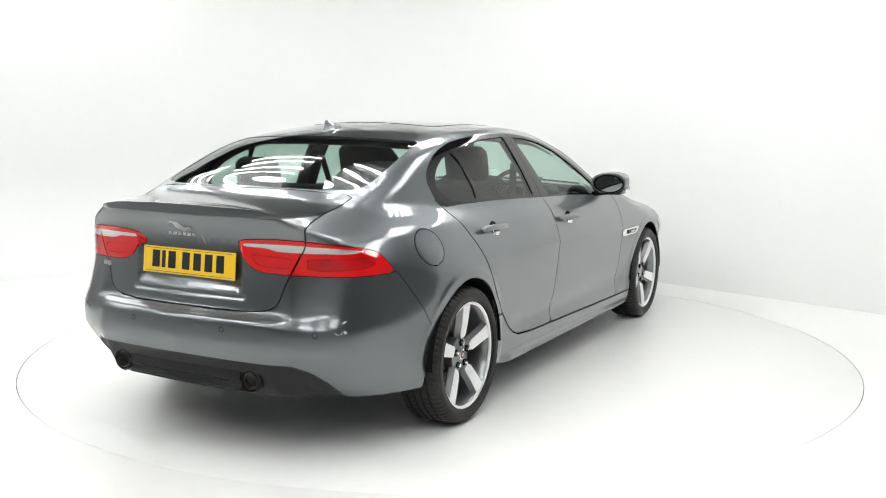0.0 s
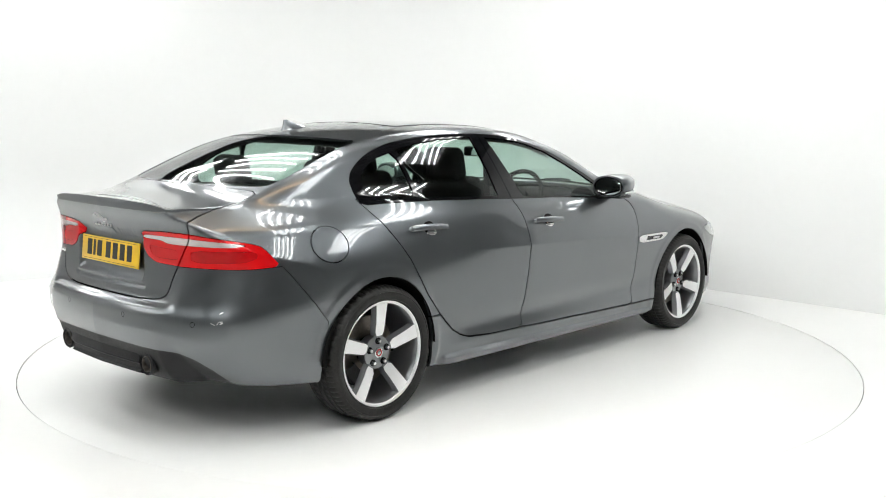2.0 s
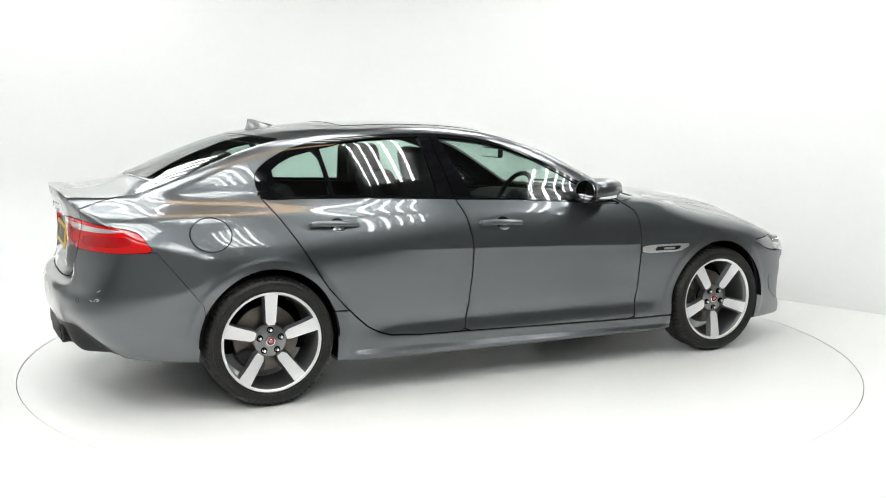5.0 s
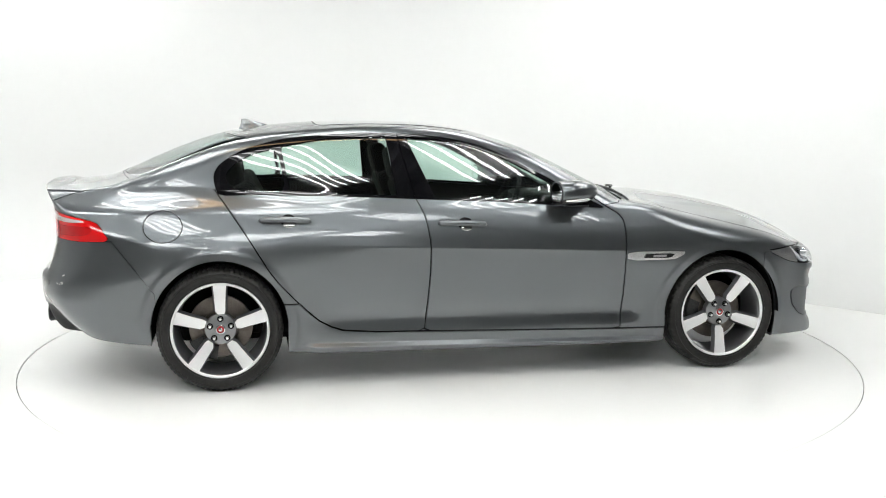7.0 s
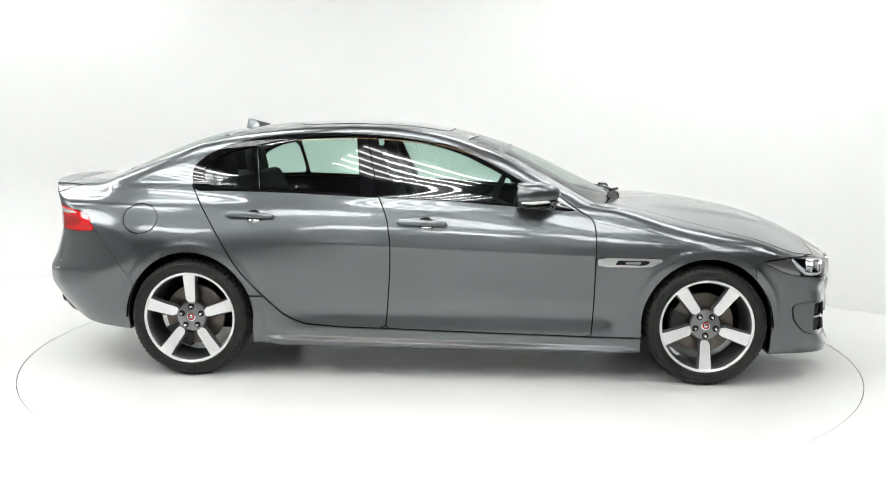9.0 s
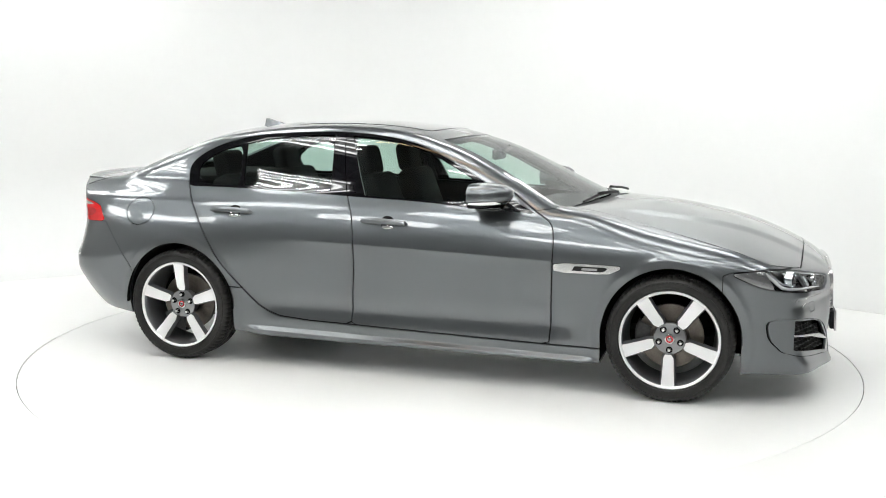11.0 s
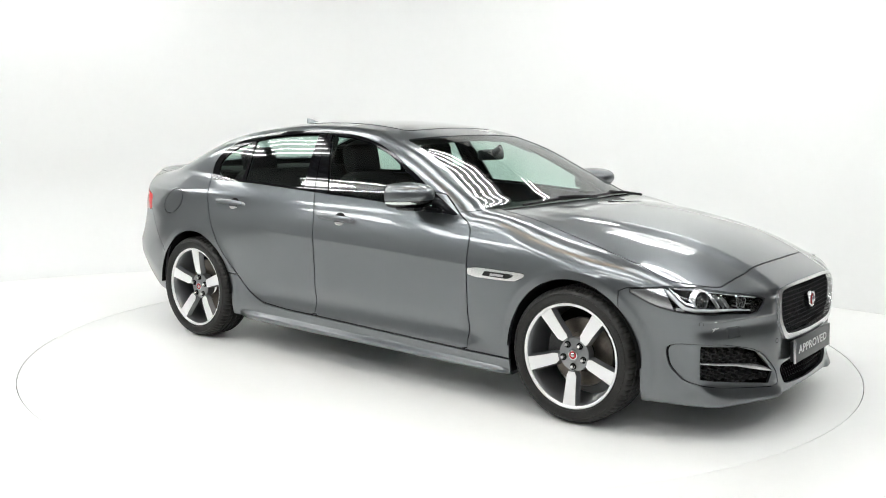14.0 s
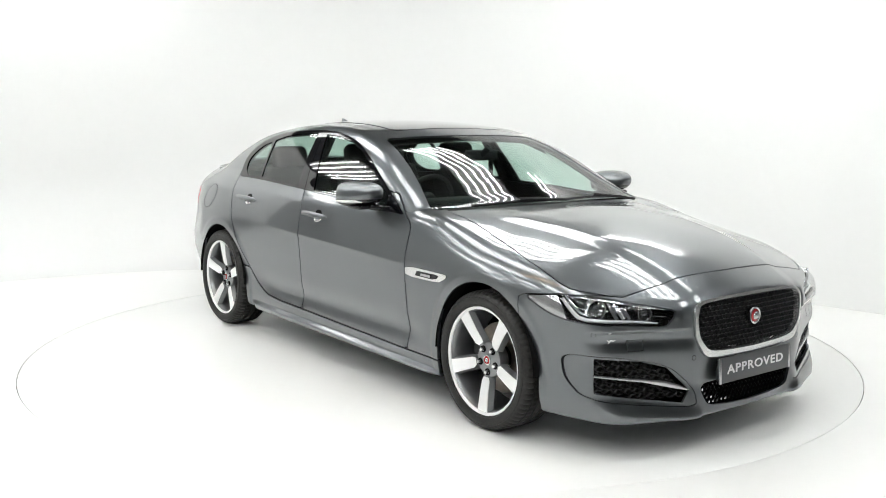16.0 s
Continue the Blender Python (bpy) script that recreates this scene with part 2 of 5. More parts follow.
    # a single warm batten lamp between the rows of white tubes
    e = empty("batten_lamp")
    part("housing", box(0, 0, 3.56, 2.3, 0.20, 0.06, 0.008), M["housing"], e, "grey lamp tray")
    part("diffuser", box(0, 0, 3.51, 2.26, 0.16, 0.05, 0.015), M["amber"], e, "warm lit diffuser")
    for x in (-0.9, 0.9):
        part("hanger", tube([(x, 0, 3.58), (x, 0, 5.22)], 0.006, 6), M["hall"], e, "steel hanger rod")
    e.matrix_basis = pose(-0.70, -1.42, 0, 0, 0, -8)
    tagged(e, "hanging batten lamp with a warm lit diffuser", "lamp")
    return table_thing


def light_bank(name, length=1.56, tubes=5, pitch=0.15):
    """A hanging lamp: white tray with a row of lit tubes under it."""
    e = empty(name)
    w = tubes * pitch + 0.06
    tray = box(0, 0, 0.05, length + 0.08, w, 0.04, 0.008)
    for sgn in (-1, 1):
        box(0, sgn * (w / 2 - 0.01), 0.01, length + 0.08, 0.02, 0.06, 0.003, bm=tray)
    part("tray", tray, M["housing"], e)
    for i in range(tubes):
        y = (i - (tubes - 1) / 2) * pitch
        rod = tube([(-length / 2, y, 0.0), (length / 2, y, 0.0)], 0.019, 10)
        part("tube", rod, M["tube"], e, "lit white fluorescent tube")
    for sx in (-1, 1):
        part("hanger", tube([(sx * length * 0.4, 0, 0.06), (sx * length * 0.4, 0, 1.84)], 0.006, 6), M["hall"], e)
    return tagged(e, "hanging lamp with a row of lit white tubes", "lamp", "lamps over the turntable")


def lamps():
    first = light_bank("tube_lamp")
    # long rows of lamps, end to end, slantwise to the camera's line of sight: (distance of the row, places along it)
    # the -5.7 row and the lamp at (-3.9, 5.9) are added, unseen, as camera-side fill
    rows = ((3.05, (0.3,)), (1.40, (-0.55, 1.65, 3.85)), (-0.60, (-4.4, -2.2, 0.0, 2.15, 4.3)),
            (-2.2, (-5.4, -3.5, -1.0, 1.45, 3.7)), (-3.9, (-3.2, -0.8, 1.5, 3.7, 5.9)), (-5.7, (-4.2, -2.0, 0.6, 3.2, 5.4)))
    spots = [((p + q) * 0.7071, (p - q) * 0.7071, 3.45, -45) for p, along in rows for q in along]
    for i, (x, y, z, a) in enumerate(spots):
        m = pose(x, y, z, 0, 0, a)
        if i == 0:
            first.matrix_basis = m
        else:
            copy_thing(first, m)


turntable_thing = studio()
lamps()
# ---------- the car's skin as one smooth surface: x forward, y to its left, z up, origin on the ground between the axles ----------
def table(pts, soft=0.03, lo=-3.0, hi=3.0):
    """A smooth curve through a few stations, as a function for arrays."""
    p = np.array(pts, float)
    x, v = p[:, 0], p[:, 1]
    h = np.diff(x)
    d = np.diff(v) / h
    m = np.zeros(len(x))
    for i in range(1, len(x) - 1):
        if d[i - 1] * d[i] > 0:
            a, b = 2 * h[i] + h[i - 1], h[i] + 2 * h[i - 1]
            m[i] = (a + b) / (a / d[i - 1] + b / d[i])
    m[0], m[-1] = d[0], d[-1]
    g = np.linspace(lo, hi, 3001)
    k = np.clip(np.searchsorted(x, g) - 1, 0, len(x) - 2)
    t = (np.clip(g, x[0], x[-1]) - x[k]) / h[k]
    y = ((1 + 2 * t) * (1 - t) ** 2 * v[k] + t * (1 - t) ** 2 * h[k] * m[k]
         + t * t * (3 - 2 * t) * v[k + 1] + t * t * (t - 1) * h[k] * m[k + 1])
    y = np.where(g < x[0], v[0] + (g - x[0]) * m[0], np.where(g > x[-1], v[-1] + (g - x[-1]) * m[-1], y))
    if soft:
        w = np.exp(-0.5 * (np.arange(-60, 61) * (g[1] - g[0]) / soft) ** 2)
        y = np.convolve(np.pad(y, 60, mode="reflect", reflect_type="odd"), w / w.sum(), mode="valid")
    return lambda q: np.interp(q, g, y)


HUB_X, HUB_Z, TYRE_R = 1.4175, 0.325, 0.327

# height of the centre line: boot, rear glass, roof, windscreen, bonnet
CENTRE = table([(-2.42, 1.020), (-2.37, 1.045), (-2.30, 1.058), (-2.17, 1.072), (-2.05, 1.090), (-1.95, 1.128), (-1.80, 1.197), (-1.62, 1.272),
                (-1.44, 1.333), (-1.29, 1.365), (-1.07, 1.393), (-0.86, 1.408), (-0.57, 1.416), (-0.36, 1.412), (-0.15, 1.396), (0.0, 1.374),
                (0.17, 1.333), (0.35, 1.277), (0.53, 1.203), (0.70, 1.121), (0.88, 1.035), (0.99, 0.988), (1.06, 0.980), (1.23, 0.970), (1.41, 0.952),
                (1.58, 0.923), (1.76, 0.884), (1.93, 0.826), (2.08, 0.755), (2.20, 0.680), (2.3, 0.60)], 0.022)
CROWN = table([(-2.4, 0.06), (-2.0, 0.10), (-1.6, 0.15), (-1.2, 0.15), (-0.6, 0.11), (0.0, 0.10), (0.4, 0.04), (0.9, 0.02), (1.1, 0.075), (1.3, 0.140), (1.5, 0.165), (1.7, 0.18), (1.95, 0.26), (2.2, 0.34)], 0.08)
BOW = table([(-2.4, -0.10), (-1.9, -0.15), (-1.2, -0.12), (-0.7, 0.0), (-0.2, 0.0), (0.2, 0.2), (0.5, 0.3), (1.0, 0.3), (1.2, 0.12), (1.5, 0.0)], 0.08)
# half width against height, amidships
SIDE = table([(0.10, 0.840), (0.18, 0.872), (0.27, 0.890), (0.40, 0.893), (0.52, 0.903), (0.66, 0.916), (0.735, 0.918), (0.80, 0.908), (0.88, 0.883), (0.94, 0.858),
              (0.99, 0.827), (1.10, 0.775), (1.22, 0.711), (1.34, 0.636), (1.44, 0.557)], 0.018)
# plan of the flanks: what they draw in towards the ends, low and high
PLAN_LOW = table([(-2.45, -0.20), (-2.2, -0.115), (-1.95, -0.055), (-1.75, -0.018), (-1.40, -0.002), (-0.9, -0.012), (-0.3, -0.012), (0.8, -0.004), (1.3, 0.0),
                  (1.65, -0.012), (1.85, -0.04), (2.1, -0.13), (2.3, -0.25)], 0.06)
PLAN_HIGH = table([(-2.45, -0.26), (-2.2, -0.17), (-1.9, -0.075), (-1.6, -0.038), (-1.05, -0.022), (-0.4, 0.0), (0.3, -0.004), (0.9, -0.02), (1.4, -0.03), (1.8, -0.06), (2.1, -0.14), (2.3, -0.25)], 0.06)
# how the glasshouse draws in above the shoulder
PLAN_GLASS = table([(-2.3, -0.10), (-1.9, -0.075), (-1.6, -0.05), (-1.2, -0.022), (-0.8, 0.0), (0.3, 0.0), (0.9, -0.01), (1.3, 0.0)], 0.06)
# the nose and the tail: how far they reach at each height on the centre line, and how they fall back towards the flanks
NOSE_Z = table([(0.10, 2.215), (0.16, 2.236), (0.22, 2.232), (0.32, 2.222), (0.42, 2.228), (0.50, 2.228), (0.60, 2.224), (0.67, 2.220), (0.72, 2.19), (0.80, 2.09), (1.0, 1.8)], 0.015)
NOSE_Y = table([(0.0, 0.0), (0.2, -0.006), (0.37, -0.014), (0.5, -0.066), (0.7, -0.146), (0.86, -0.225), (0.95, -0.36)], 0.03)
TAIL_Z = table([(0.10, -2.10), (0.22, -2.25), (0.32, -2.345), (0.42, -2.385), (0.52, -2.402), (0.585, -2.400), (0.612, -2.385), (0.630, -2.347), (0.645, -2.336), (0.70, -2.329), (0.80, -2.318), (0.90, -2.318), (0.97, -2.330), (1.02, -2.348), (1.08, -2.362)], 0.008)
TAIL_SOFT = table([(0.10, -2.02), (0.22, -2.15), (0.32, -2.265), (0.42, -2.350), (0.50, -2.395), (0.56, -2.396), (0.64, -2.362), (0.72, -2.336), (0.80, -2.318), (0.90, -2.318), (0.97, -2.330), (1.02, -2.348), (1.08, -2.362)], 0.012)
TAIL_Y = table([(0.0, 0.0), (0.3, 0.015), (0.5, 0.042), (0.62, 0.080), (0.74, 0.165), (0.83, 0.33), (0.90, 0.60)], 0.03)
FLOOR_Z = table([(-2.4, 0.27), (-1.8, 0.25), (-1.1, 0.19), (-0.9, 0.178), (1.0, 0.168), (1.7, 0.165), (2.3, 0.160)], 0.02)
RIDGE = table([(0.9, 0.60), (1.3, 0.50), (1.8, 0.41), (2.25, 0.36)], 0.05)


def smax(a, b, k):
    h = np.maximum(k - np.abs(a - b), 0) / k
    return np.maximum(a, b) + h * h * k * 0.25


def half_width(x, z):
    high = step((z - 0.62) / 0.38)
    w = SIDE(z) + PLAN_LOW(x) * (1 - high) + PLAN_HIGH(x) * high + PLAN_GLASS(x) * step((z - 0.93) / 0.14)
    for hub in (-HUB_X, HUB_X):
        r = np.hypot((x - hub) * 1.03, z - HUB_Z)
        w = w + 0.0045 * np.exp(-(np.maximum(np.abs(r - 0.383) - 0.022, 0) / 0.020) ** 2) * (z > 0.1)
    # the doors' hollow above the sill
    w = w - 0.016 * np.exp(-((z - 0.36) / 0.06) ** 2) * step((x + 1.0) / 0.3) * step((1.0 - x) / 0.2)
    # the flank's crease, and the ledge of the sill
    w = w + 0.0060 * np.exp(-np.sqrt(((z - 0.733 + 0.034 * x) / 0.028) ** 2 + 0.006)) * step((x + 0.98) / 0.5) * step((0.86 - x) / 0.1)
    w = w + 0.031 * step((0.222 - 0.017 * x - z) / 0.024) * step((x + 1.02) / 0.12) * step((1.1 - x) / 0.15)
    return w


def top_height(x, s):
    z = CENTRE(x + BOW(x) * s * s) - CROWN(x) * s * s
    bonnet = step((x - 1.0) / 0.25)
    z = z + bonnet * (0.011 * step((RIDGE(x) + 0.05 - s) / 0.10) - 0.003)
    # the lip of the boot lid
    z = z + 0.014 * step((-2.24 - x - 0.25 * s * s + 0.03) / 0.07) * step((0.67 - s) / 0.16)
    return z


def skin(x, y, z):
    s = np.abs(y)
    side = (s - half_width(x, z)) * 0.9
    top = (z - top_height(x, s)) * 0.85
    nose = x - NOSE_Z(z) - NOSE_Y(s)
    # the ledge under the headlights
    nose = nose - 0.013 * step((z - 0.548) / 0.016) * step((s - 0.39) / 0.06) + 0.010 * np.exp(-((z - 0.515) / 0.028) ** 2) * step((s - 0.36) / 0.06)
    # the splitter edge below the ducts
    nose = nose - 0.020 * step((0.288 - (0.81 - s) * 0.152 - z) / 0.070) * step((s - 0.30) / 0.05) * step((0.92 - s) / 0.06)
    flank = step((s - 0.46) / 0.10)
    tail = TAIL_Z(z) * (1 - flank) + TAIL_SOFT(z) * flank + TAIL_Y(s) - x
    # the recess for the plate, and the slot under it
    tail = tail + 0.024 * step((0.300 - s) / 0.03) * step((0.928 - z) / 0.016) * step((z - 0.70) / 0.05)
    tail = tail + 0.010 * np.exp(-((z - 0.690) / 0.009) ** 2) * step((0.325 - s) / 0.03)
    k = 0.05 + 0.02 * step((x - 0.9) / 0.3) - 0.02 * step((-1.9 - x) / 0.2)
    f = smax(side, top, k)
    f = smax(f, nose, 0.045)
    f = smax(f, tail, 0.035 - 0.022 * step((z - 0.94) / 0.05))
    return smax(f, FLOOR_Z(x) - z, 0.02)


def skin_normal(p, e=0.004):
    g = np.stack([skin(p[:, 0] + a, p[:, 1] + b, p[:, 2] + c) - skin(p[:, 0] - a, p[:, 1] - b, p[:, 2] - c)
                  for a, b, c in ((e, 0, 0), (0, e, 0), (0, 0, e))], -1)
    return g / np.maximum(np.linalg.norm(g, axis=1, keepdims=True), 1e-9)


AXIS_REAR, AXIS_FRONT = -1.95, 1.75


def axis_z(x):
    return 0.62 - 0.10 * (x - AXIS_REAR) / (AXIS_FRONT - AXIS_REAR)


def skin_grid(nx=480, na=430, nc=100):
    """The right half of the skin: rays from the axis, fanning out at both ends."""
    u = np.concatenate([np.full(nc, AXIS_REAR), np.linspace(AXIS_REAR, AXIS_FRONT, nx), np.full(nc, AXIS_FRONT)])
    tilt = np.concatenate([-np.linspace(math.pi / 2, 0, nc, endpoint=False), np.zeros(nx), np.linspace(0, math.pi / 2, nc + 1)[1:]])
    # rays lie closer together where the ledge of the sill runs
    fine = np.linspace(0, math.pi, 2000)
    run = np.cumsum(1 + 4 * np.exp(-((fine - 1.215) / 0.075) ** 2))
    a = np.interp(np.linspace(run[0], run[-1], na), run, fine)
    U, A = np.meshgrid(u, a, indexing="ij")
    TT = np.meshgrid(tilt, a, indexing="ij")[0]
    dx, dy, dz = np.sin(TT), -np.cos(TT) * np.sin(A), np.cos(TT) * -np.cos(A)
    oz = axis_z(U)
    lo, hi = np.zeros_like(U), np.full_like(U, 1.3)
    for _ in range(26):
        m = (lo + hi) / 2
        inside = skin(U + m * dx, m * dy, oz + m * dz) < 0
        lo, hi = np.where(inside, m, lo), np.where(inside, hi, m)
    m = (lo + hi) / 2
    P = np.stack([U + m * dx, np.minimum(m * dy, 0), oz + m * dz], -1)
    n, k = P.shape[:2]
    i = np.arange(n * k).reshape(n, k)
    q = np.stack([i[:-1, :-1], i[1:, :-1], i[1:, 1:], i[:-1, 1:]], -1).reshape(-1, 4)
    tri = np.concatenate([q[:, [0, 1, 2]], q[:, [0, 2, 3]]])
    return P.reshape(-1, 3), tri
# ---------- the car: panels cut from the skin ----------
def cut(piece, field):
    """Parts a triangle mesh along field = 0: what lies inside (negative) and what lies outside."""
    V, F = piece
    if not len(F):
        return (V, F), (V, F)
    f = field(V)
    f = np.where(np.abs(f) < 1e-7, 1e-7, f)
    neg = f < 0
    n = neg[F].sum(1)
    whole_in, whole_out = F[n == 3], F[n == 0]
    tris_in, tris_out = [whole_in], [whole_out]
    mixed = F[(n == 1) | (n == 2)]
    if len(mixed):
        k = neg[mixed].sum(1)
        lone = np.where(k == 1, np.argmax(neg[mixed], 1), np.argmin(neg[mixed], 1))
        idx = (lone[:, None] + np.arange(3)) % 3
        T = np.take_along_axis(mixed, idx, 1)
        e = np.concatenate([T[:, [0, 1]], T[:, [0, 2]]])
        e.sort(axis=1)
        ue, inv = np.unique(e, axis=0, return_inverse=True)
        inv = inv.reshape(-1)
        a, b = ue[:, 0], ue[:, 1]
        t = (f[a] / (f[a] - f[b]))[:, None]
        mid = V[a] + t * (V[b] - V[a])
        fm = field(mid)
        lo, hi = np.where(neg[a], 0.0, 1.0), np.where(neg[a], 1.0, 0.0)
        tt = t[:, 0]
        for _ in range(6):
            inside = fm < 0
            lo, hi = np.where(inside, tt, lo), np.where(inside, hi, tt)
            tt = (lo + hi) / 2
            mid = V[a] + tt[:, None] * (V[b] - V[a])
            fm = field(mid)
        base = len(V)
        V = np.concatenate([V, mid])
        m1, m2 = base + inv[:len(T)], base + inv[len(T):]
        small = np.stack([T[:, 0], m1, m2], 1)
        big = np.concatenate([np.stack([m1, T[:, 1], T[:, 2]], 1), np.stack([m1, T[:, 2], m2], 1)])
        kk = np.concatenate([k, k])
        tris_in += [small[k == 1], big[kk == 2]]
        tris_out += [small[k == 2], big[kk == 1]]
    return tidy(V, np.concatenate(tris_in)), tidy(V, np.concatenate(tris_out))


def tidy(V, F):
    used, inv = np.unique(F, return_inverse=True)
    return V[used], inv.reshape(-1, 3)


def take(piece, field, gap=0.0026):
    """The panel inside, and the rest, with an open joint between."""
    inner, rest = cut(piece, lambda p: field(p) + gap)
    return inner, cut(rest, lambda p: field(p) - gap)[1]


def rounded(pts, times=2):
    p = np.array(pts, float)
    for _ in range(times):
        q = np.roll(p, -1, 0)
        p = np.stack([0.82 * p + 0.18 * q, 0.18 * p + 0.82 * q], 1).reshape(-1, 2)
    return p


def inside_outline(u, v, poly):
    d = np.full(len(u), 1e9)
    odd = np.zeros(len(u), bool)
    near = (u > poly[:, 0].min() - 0.06) & (u < poly[:, 0].max() + 0.06) & (v > poly[:, 1].min() - 0.06) & (v < poly[:, 1].max() + 0.06)
    un, vn = u[near], v[near]
    dn, on = np.full(len(un), 1e9), np.zeros(len(un), bool)
    for (x0, y0), (x1, y1) in zip(poly, np.roll(poly, -1, 0)):
        ex, ey = x1 - x0, y1 - y0
        t = np.clip(((un - x0) * ex + (vn - y0) * ey) / max(ex * ex + ey * ey, 1e-12), 0, 1)
        dn = np.minimum(dn, np.hypot(un - x0 - t * ex, vn - y0 - t * ey))
        c = (y0 > vn) != (y1 > vn)
        on ^= c & (un < x0 + (vn - y0) * ex / (ey if abs(ey) > 1e-12 else 1e-12))
    d[near], odd[near] = dn, on
    return np.where(odd, -d, np.minimum(d, 1.0))


def side_view(pts, r=2, lo=0.4):
    poly = rounded(pts, r)
    return lambda p: np.maximum(inside_outline(p[:, 0], p[:, 2], poly), lo + p[:, 1])


def top_view(pts, r=2):
    poly = rounded(pts, r)
    return lambda p: np.maximum(inside_outline(p[:, 0], -p[:, 1], poly), 0.6 - p[:, 2])


def end_view(pts, front=True, r=2):
    poly = rounded(pts, r)
    return lambda p: np.maximum(inside_outline(-p[:, 1], p[:, 2], poly), (1.6 - p[:, 0]) if front else (p[:, 0] + 1.6))


def wrap_front(pts, r=2):
    poly = rounded(pts, r)
    return lambda p: np.maximum(inside_outline(-p[:, 1] + 2.2 - p[:, 0], p[:, 2], poly), 1.5 - p[:, 0])


def wrap_rear(pts, r=2):
    poly = rounded(pts, r)
    return lambda p: np.maximum(inside_outline(-p[:, 1] + p[:, 0] + 2.32, p[:, 2], poly), p[:, 0] + 1.8)


def boot_view(pts, r=2):
    poly = rounded(pts, r)
    return lambda p: np.maximum(inside_outline(-p[:, 1], p[:, 2] + np.maximum(0, p[:, 0] + 2.28), poly), p[:, 0] + 1.7)


def arch(hub, rx=0.352, rz=0.372):
    def field(p):
        x, z = (p[:, 0] - hub), p[:, 2] - HUB_Z
        zz = np.maximum(z, 0)
        d = (np.sqrt((x / rx) ** 2 + (zz / rz) ** 2) - 1) * 0.36
        return np.maximum(d, 0.45 + p[:, 1])
    return field


def border(F):
    e = np.concatenate([F[:, [0, 1]], F[:, [1, 2]], F[:, [2, 0]]])
    key = np.sort(e, 1)
    _, first, count = np.unique(key, axis=0, return_index=True, return_counts=True)
    return e[first[count == 1]]


def panel(name, piece, material, parent, side="right", out=0.0, lip=0.014, label=""):
    """A panel of the skin as an object, its edges turned in by lip. side: right, left (mirrored), or both halves in one."""
    V, F = piece
    N = skin_normal(V)
    N[np.abs(V[:, 1]) < 1e-6, 1] = 0
    S = V + N * out
    verts, faces, norms = [S], [F], [N]
    if lip:
        e = border(F)
        e = e[~((np.abs(V[e[:, 0], 1]) < 1e-5) & (np.abs(V[e[:, 1], 1]) < 1e-5))]
        used, inv = np.unique(e, return_inverse=True)
        inv = inv.reshape(-1, 2)
        t = np.zeros((len(used), 3))
        way = np.cross(S[e[:, 1]] - S[e[:, 0]], (N[e[:, 0]] + N[e[:, 1]]) / 2)
        np.add.at(t, inv[:, 0], way), np.add.at(t, inv[:, 1], way)
        t /= np.maximum(np.linalg.norm(t, axis=1, keepdims=True), 1e-9)
        k, b = len(used), len(S)
        verts += [S[used], S[used] - N[used] * lip]
        norms += [t, t]
        i, j = b + inv[:, 0], b + inv[:, 1]
        faces += [np.stack([j, i, i + k], 1), np.stack([j, i + k, j + k], 1)]
    V2, F2, N2 = np.concatenate(verts), np.concatenate(faces), np.concatenate(norms)
    if side in ("left", "both"):
        Vm, Nm, Fm = V2 * (1, -1, 1), N2 * (1, -1, 1), F2[:, ::-1]
        if side == "left":
            V2, F2, N2 = Vm, Fm, Nm
        else:
            seam = np.abs(V2[:, 1]) < 1e-6
            to = np.where(seam, np.arange(len(V2)), np.arange(len(V2)) + len(V2))
            F2 = np.concatenate([F2, to[Fm]])
            V2, N2 = np.concatenate([V2, Vm]), np.concatenate([N2, Nm])
            used, inv = np.unique(F2, return_inverse=True)
            V2, N2, F2 = V2[used], N2[used], inv.reshape(-1, 3)
    return from_arrays(name, V2, F2, material, parent, label, N2)


def pair(name, piece, material, parent, **kw):
    """The panel and its mirror image as two parts; a pair of parents is followed side by side."""
    pr, pl = parent if isinstance(parent, tuple) else (parent, parent)
    return panel(name, piece, material, pr, "right", **kw), panel(name, piece, material, pl, "left", **kw)


B_LINE = [(-0.33, 0.272), (-0.317, 0.413), (-0.302, 0.607), (-0.301, 0.763), (-0.323, 0.898), (-0.370, 1.00), (-0.40, 1.06)]
SILL = [(-0.962, 0.41), (-0.901, 0.356), (-0.839, 0.322), (-0.776, 0.30), (-0.587, 0.285), (-0.33, 0.28)]

car = empty("car")
tagged(car, "dark grey metallic four-door saloon car on a turntable", "car")


